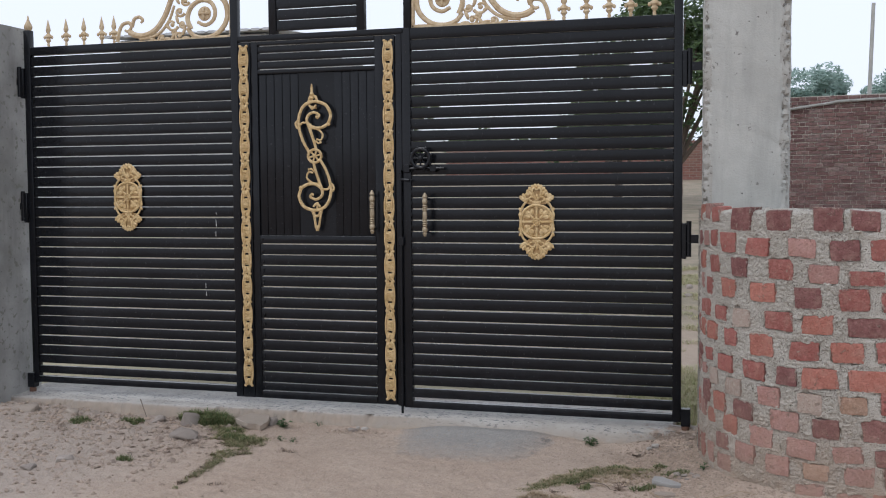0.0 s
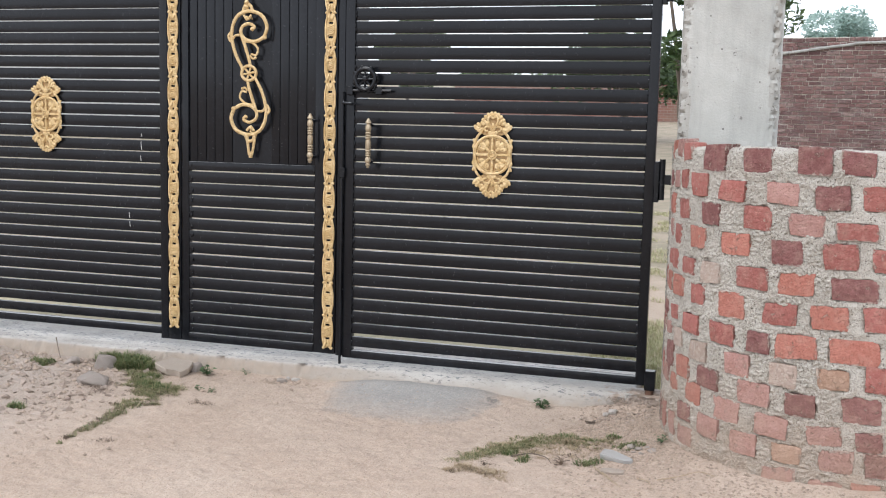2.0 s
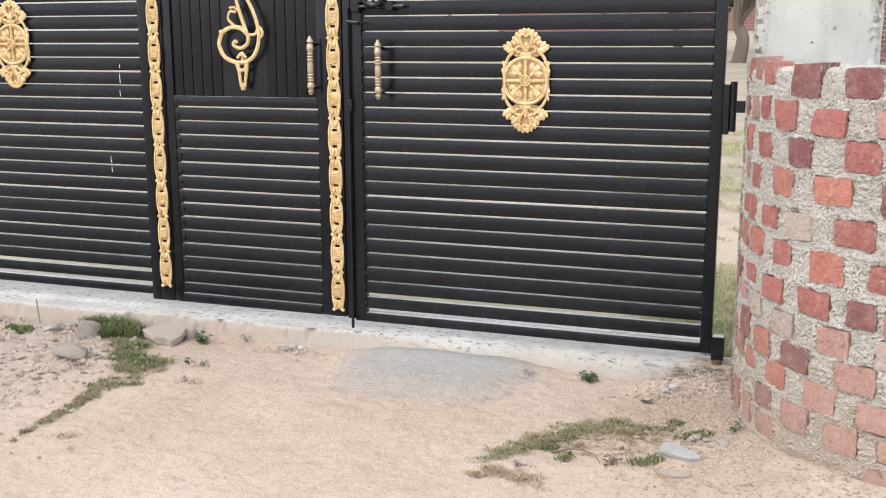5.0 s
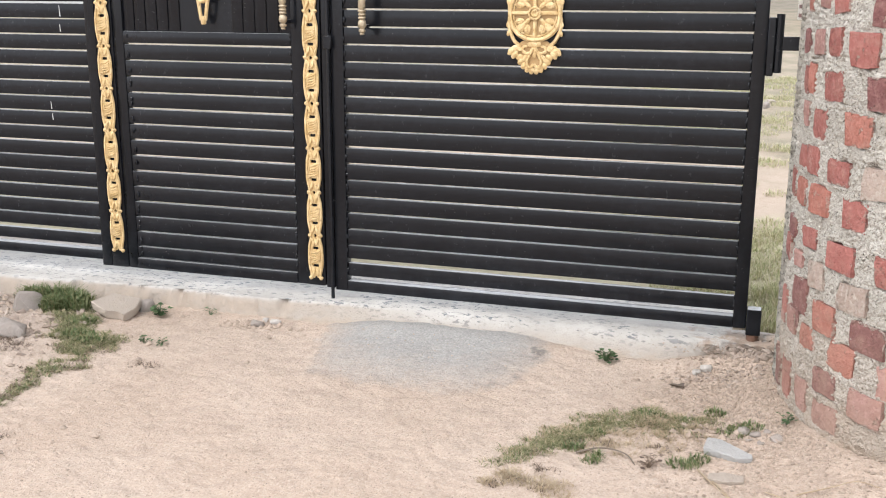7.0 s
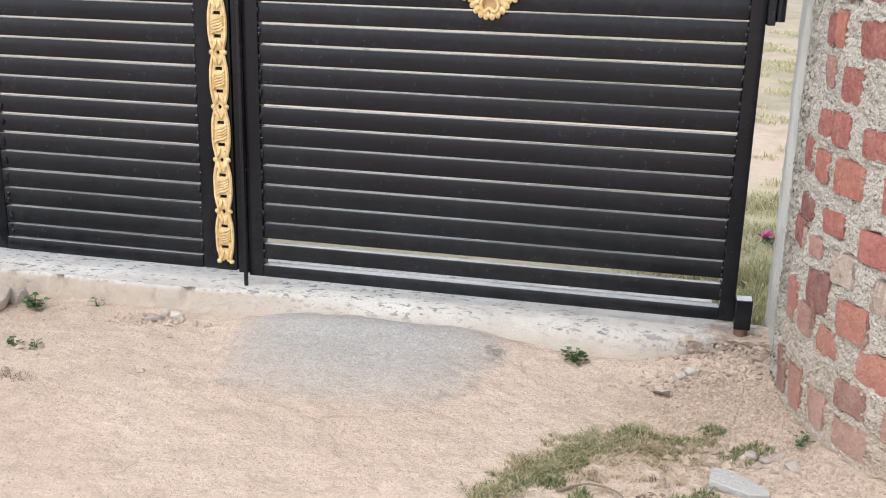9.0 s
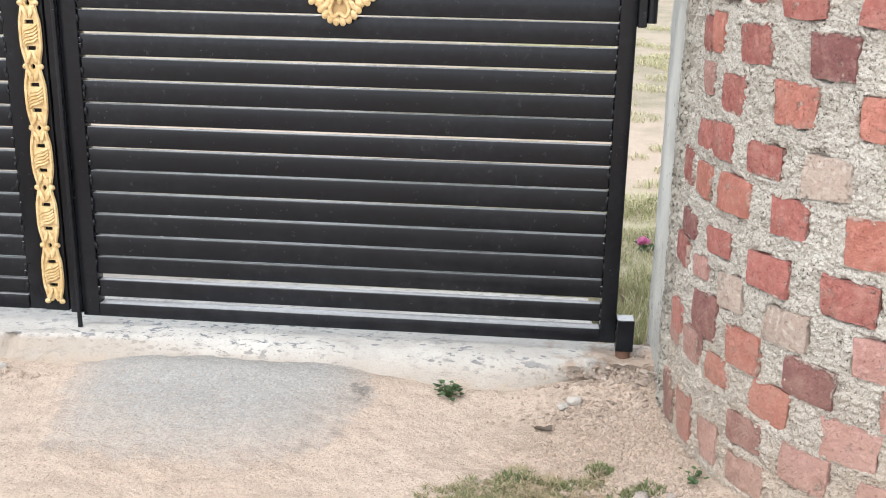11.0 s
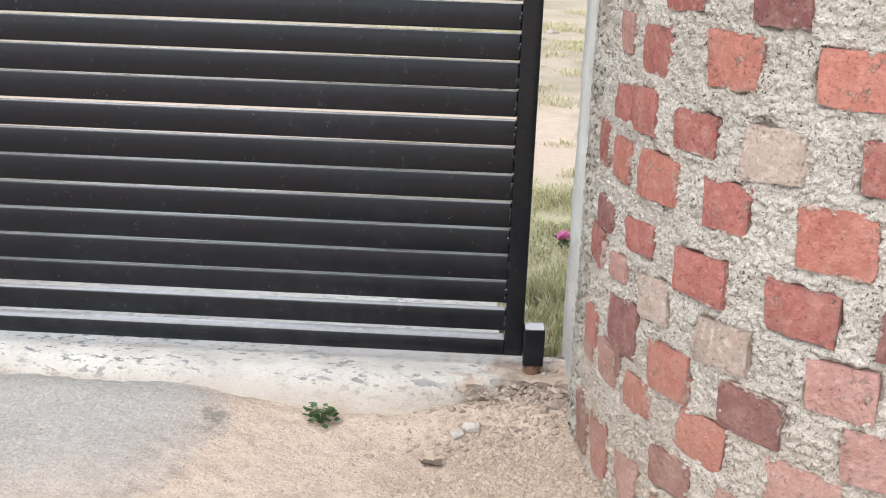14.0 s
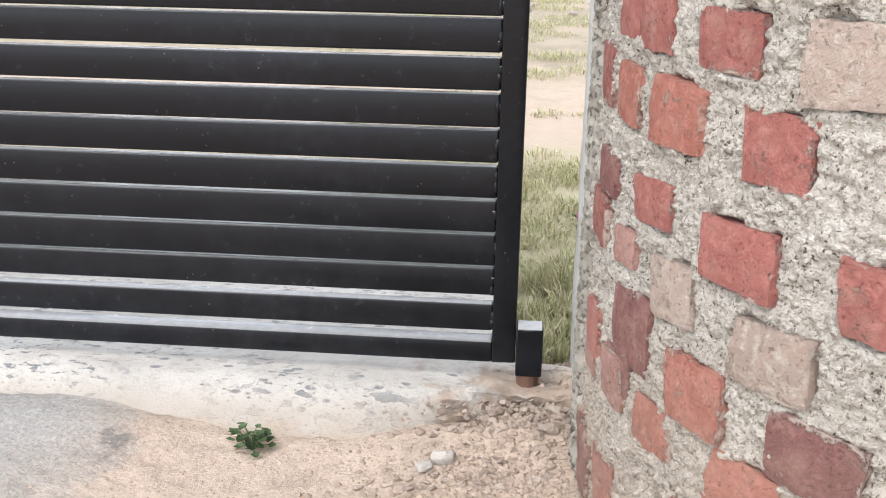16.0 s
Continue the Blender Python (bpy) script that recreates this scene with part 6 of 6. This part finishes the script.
course(0.807, (0.386, 0.088, 0.006, 0.069, 0.01, 1), (0.561, 0.098, 0.008, 0.068, -0.02, 2), (0.745, 0.119, 0.005, 0.068, 0.08, 2), (0.930, 0.102, -0.009, 0.069, 0.04, 0), (1.098, 0.108, -0.009, 0.076, 0.06, 1))
course(0.705, (0.283, 0.073, 0.012, 0.059, 0.07, 1), (0.370, 0.077, 0.010, 0.069, 0.08, 1), (0.500, 0.093, 0.001, 0.055, -0.01, 1), (0.640, 0.088, -0.004, 0.070, 0.02, 4), (0.816, 0.116, -0.000, 0.070, 0.01, 1), (0.966, 0.119, -0.008, 0.067, 0.07, 2), (1.146, 0.145, -0.010, 0.071, 0.04, 0))
course(0.608, (0.306, 0.069, 0.016, 0.064, -0.05, 2), (0.424, 0.096, 0.015, 0.068, -0.05, 2), (0.574, 0.087, 0.005, 0.064, -0.01, 1), (0.741, 0.107, -0.008, 0.074, 0.05, 2), (0.919, 0.115, -0.015, 0.069, 0.10, 1), (1.076, 0.117, -0.012, 0.070, 0.03, 2))
course(0.500, (0.251, 0.080, 0.020, 0.046, -0.04, 0), (0.385, 0.093, 0.015, 0.055, 0.09, 1), (0.542, 0.100, 0.002, 0.066, 0.01, 1), (0.713, 0.101, -0.007, 0.070, -0.05, 1), (0.851, 0.075, -0.013, 0.065, -0.05, 0), (0.975, 0.126, -0.009, 0.074, 0.06, 2), (1.158, 0.154, -0.010, 0.068, 0.03, 2))
course(0.411, (0.324, 0.065, 0.034, 0.045, 0.05, 3), (0.444, 0.082, 0.019, 0.071, 0.08, 4), (0.596, 0.102, -0.001, 0.065, 0.07, 4), (0.775, 0.095, -0.012, 0.073, 0.05, 3), (0.941, 0.092, -0.021, 0.076, -0.02, 4), (1.103, 0.099, -0.019, 0.065, 0.05, 5))
course(0.314, (0.327, 0.080, -0.027, 0.048, 0.12, 0), (0.353, 0.092, 0.036, 0.083, -0.01, 0), (0.498, 0.096, 0.018, 0.071, 0.03, 2), (0.656, 0.102, 0.010, 0.066, -0.09, 0), (0.845, 0.116, -0.004, 0.070, -0.05, 3), (1.002, 0.104, -0.019, 0.069, 0.07, 0), (1.190, 0.120, -0.015, 0.081, 0.09, 0))
course(0.224, (0.423, 0.081, 0.035, 0.057, 0.07, 2), (0.576, 0.097, 0.028, 0.072, -0.12, 2), (0.742, 0.109, 0.005, 0.071, -0.06, 3), (0.911, 0.112, -0.017, 0.074, -0.15, 3), (1.083, 0.110, -0.022, 0.060, 0.12, 3), (1.220, 0.077, -0.029, 0.058, 0.08, 0))
course(0.133, (0.413, 0.078, -0.024, 0.052, 0.11, 3), (0.523, 0.095, 0.035, 0.065, -0.01, 0), (0.667, 0.103, 0.018, 0.071, -0.06, 3), (0.817, 0.103, -0.003, 0.071, 0.03, 3), (0.966, 0.098, -0.011, 0.062, 0.00, 5), (1.122, 0.099, -0.015, 0.067, -0.01, 3))
course(0.041, (0.537, 0.107, 0.041, 0.062, 0.07, 3), (0.945, 0.101, -0.007, 0.064, 0.06, 3), (1.101, 0.110, -0.019, 0.060, 0.08, 3), (1.227, 0.089, -0.015, 0.063, 0.06, 2))


def build_curved_wall():
    s_end, top = WALL_S[-1], 1.128
    ss = np.array(list(np.arange(0.06, 1.12, 0.0027)) + list(np.arange(1.122, 2.4, 0.010)) + list(np.arange(2.45, s_end, 0.06)))
    zs = np.arange(-0.06, top - 0.002, 0.0027)
    sunk = np.zeros((len(zs), len(ss)))
    for s, w, z, h, _, _ in LAID:
        i0, i1 = np.searchsorted(ss, (s - w / 2 - 0.01, s + w / 2 + 0.01))
        j0, j1 = np.searchsorted(zs, (z - h / 2 - 0.01, z + h / 2 + 0.01))
        if i1 <= i0 or j1 <= j0:
            continue
        us, vs = ss[i0:i1] - s, zs[j0:j1] - z
        lap = np.array([[noise.fractal(Vector((a * 26 + s * 9, c * 26 + z * 9, 1.3)), 1.0, 2.0, 3) for a in us] for c in vs])
        du = w / 2 - np.abs(us)[None, :]
        dv = np.where(vs > 0, h / 2 - vs, h / 2 + 0.004 + vs)[:, None]
        corner = np.clip(np.minimum(du, dv), -1, 1) - 0.004 * np.clip(1 - (du + dv) / 0.02, 0, 1)
        sunk[j0:j1, i0:i1] = np.maximum(sunk[j0:j1, i0:i1], np.clip((corner - 0.0008 + 0.0100 * lap) / 0.005, 0, 1))
    verts, faces = [], []
    where = [on_wall(s) for s in ss]
    for j, z in enumerate(zs):
        for i, s in enumerate(ss):
            p, n = where[i]
            q = Vector((s, z, 0.0))
            r = 0.0050 * noise.fractal(q * 24, 1.0, 2.0, 2)
            if s < 1.13:
                # rounded crumbs with sharp creases between them
                r += 0.0085 * abs(noise.noise(q * 62)) + 0.0075 * abs(noise.noise(q * 125 + Vector((3, 1, 7)))) - 0.004
            flare = 0.02 * max(0.0, 0.12 - z)
            edge = min(1.0, (top - z) / 0.02)
            v = p + n * (r * (1 - 0.85 * sunk[j, i]) + 0.0035 + flare - 0.008 * (1 - edge) - 0.0125 * sunk[j, i])
            verts.append((v.x, v.y, z))
    w = len(ss)
    for j in range(len(zs) - 1):
        for i in range(w - 1):
            k = j * w + i
            faces.append((k, k + 1, k + w + 1, k + w))
    # uneven mortar bed on top, and a plain back
    prev = len(verts) - w
    for d, dz in ((0.02, 0.006), (0.07, 0.012), (0.14, 0.008), (0.21, 0.010), (0.23, -0.02), (0.235, -1.2)):
        start = len(verts)
        for i, s in enumerate(ss):
            p, n = where[i]
            v = p - n * d
            verts.append((v.x, v.y, top + dz + (0.006 * fbm(s, d, 14.0) + 0.004 * fbm(s, d, 50.0) if dz > 0 else 0)))
        for i in range(w - 1):
            faces.append((prev + i, prev + i + 1, start + i + 1, start + i))
        prev = start
    rim = [j * w + w - 1 for j in range(len(zs))] + [len(verts) - 1 - w * k for k in range(5, -1, -1)]
    faces.append(tuple(rim))
    ob = new("brick_wall", from_lists("brick_wall", verts, faces, MORTAR, True))
    tagged(ob, "curved wall of red bricks laid in thick rough mortar", "wall", kind="structure")
    return ob


CURVED = build_curved_wall()


def brick_mesh(seed):
    """A worn header face, one unit wide and high, with sides running back into the mortar."""
    rnd = random.Random(seed)
    bm = bmesh.new()
    nx, nz = 5, 4
    skew = [[(rnd.gauss(0, 0.035), rnd.gauss(0, 0.045)) for _ in range(2)] for _ in range(2)]
    grid = []
    for j in range(nz + 1):
        row = []
        for i in range(nx + 1):
            a, c = i / nx, j / nz
            du = sum(skew[q][p][0] * (a if p else 1 - a) * (c if q else 1 - c) for p in (0, 1) for q in (0, 1))
            dv = sum(skew[q][p][1] * (a if p else 1 - a) * (c if q else 1 - c) for p in (0, 1) for q in (0, 1))
            rim = (i in (0, nx)) + (j in (0, nz))
            u, v = a - 0.5 + du, c - 0.5 + dv
            if rim:
                u *= 1 - rnd.uniform(0.0, 0.05) - (0.05 * (rnd.random() < 0.6) if rim == 2 else 0)
                v *= 1 - rnd.uniform(0.0, 0.06) - (0.06 * (rnd.random() < 0.6) if rim == 2 else 0)
            y = -rnd.uniform(0.0, 0.035) + (0.03 if rim == 1 else 0.06 if rim == 2 else 0)
            row.append(bm.verts.new((u + rnd.gauss(0, 0.007), y, v + rnd.gauss(0, 0.01))))
        grid.append(row)
    for j in range(nz):
        for i in range(nx):
            bm.faces.new((grid[j][i], grid[j][i + 1], grid[j + 1][i + 1], grid[j + 1][i]))
    loop = grid[0] + [r[-1] for r in grid[1:]] + grid[-1][-2::-1] + [r[0] for r in grid[-2:0:-1]]
    back = [bm.verts.new((v.co.x * 1.04, 1.0, v.co.z * 1.04)) for v in loop]
    for k in range(len(loop)):
        bm.faces.new((loop[k], back[k], back[(k + 1) % len(loop)], loop[(k + 1) % len(loop)]))
    bmesh.ops.recalc_face_normals(bm, faces=bm.faces)
    return mesh_of(bm, "brick", BRICKS[1])


BRICK_SHAPES = [brick_mesh(100 + k) for k in range(14)]


def lay_bricks():
    for s, w, z, h, tone, slope in LAID:
        p, n = on_wall(s)
        ob = new("brick", BR.choice(BRICK_SHAPES))
        ob.parent = CURVED
        out = BR.uniform(0.003, 0.010)
        ob.location = (p.x + n.x * out, p.y + n.y * out, z)
        ob.rotation_euler = (BR.gauss(0, 0.025), -slope, math.atan2(n.x, -n.y))
        ob.scale = (w * 1.03, 0.06, h * 1.07)
        ob.material_slots[0].link = 'OBJECT'
        ob.material_slots[0].material = BRICKS[tone]


lay_bricks()


# ---- bricks of the old yard wall ----
def build_far_bricks():
    bm = bmesh.new()
    box(bm, 0, 0.190, 0, 0.10, 0, 0.060, 0.004)
    me = mesh_of(bm, "brick", FAR_BRICK)
    bm = bmesh.new()
    box(bm, 0, 0.088, 0, 0.10, 0, 0.060, 0.004)
    half = mesh_of(bm, "brick", FAR_BRICK)
    rnd = random.Random(91)
    rest_v, rest_f = [], []
    for r in range(32):
        z = 2.745 - r * 0.0725
        x = 0.02 + (0.06 if r % 2 else 0.0)
        k = 0
        while x < 7.2:
            short = (k + r) % 3 == 2
            hole = r == 15 and not short and abs(x + 0.095 - 2.06) < 0.101
            wide = 0.098 if short else 0.201
            if not hole:
                m = FAR_SKEW @ Matrix.Translation((x, rnd.uniform(-0.012, 0.004), z + rnd.gauss(0, 0.003)))
                if r < 16 and 0.6 < x < 3.4:
                    ob = new("brick", half if short else me)
                    ob.parent = FAR_WALL
                    ob.matrix_basis = m
                else:
                    b = len(rest_v)
                    w = 0.088 if short else 0.190
                    rest_v += [m @ Vector(c) for c in ((0, 0, 0), (w, 0, 0), (w, 0, 0.060), (0, 0, 0.060), (0, 0.1, 0), (w, 0.1, 0), (w, 0.1, 0.060), (0, 0.1, 0.060))]
                    rest_f += [tuple(b + i for i in f) for f in ((0, 1, 2, 3), (1, 5, 6, 2), (3, 2, 6, 7), (4, 0, 3, 7), (0, 4, 5, 1))]
            x += wide
            k += 1
    ob = part("brickwork", from_lists("brickwork", rest_v, rest_f, FAR_BRICK), None, FAR_WALL)
    tagged(ob, kind="stuff")


build_far_bricks()
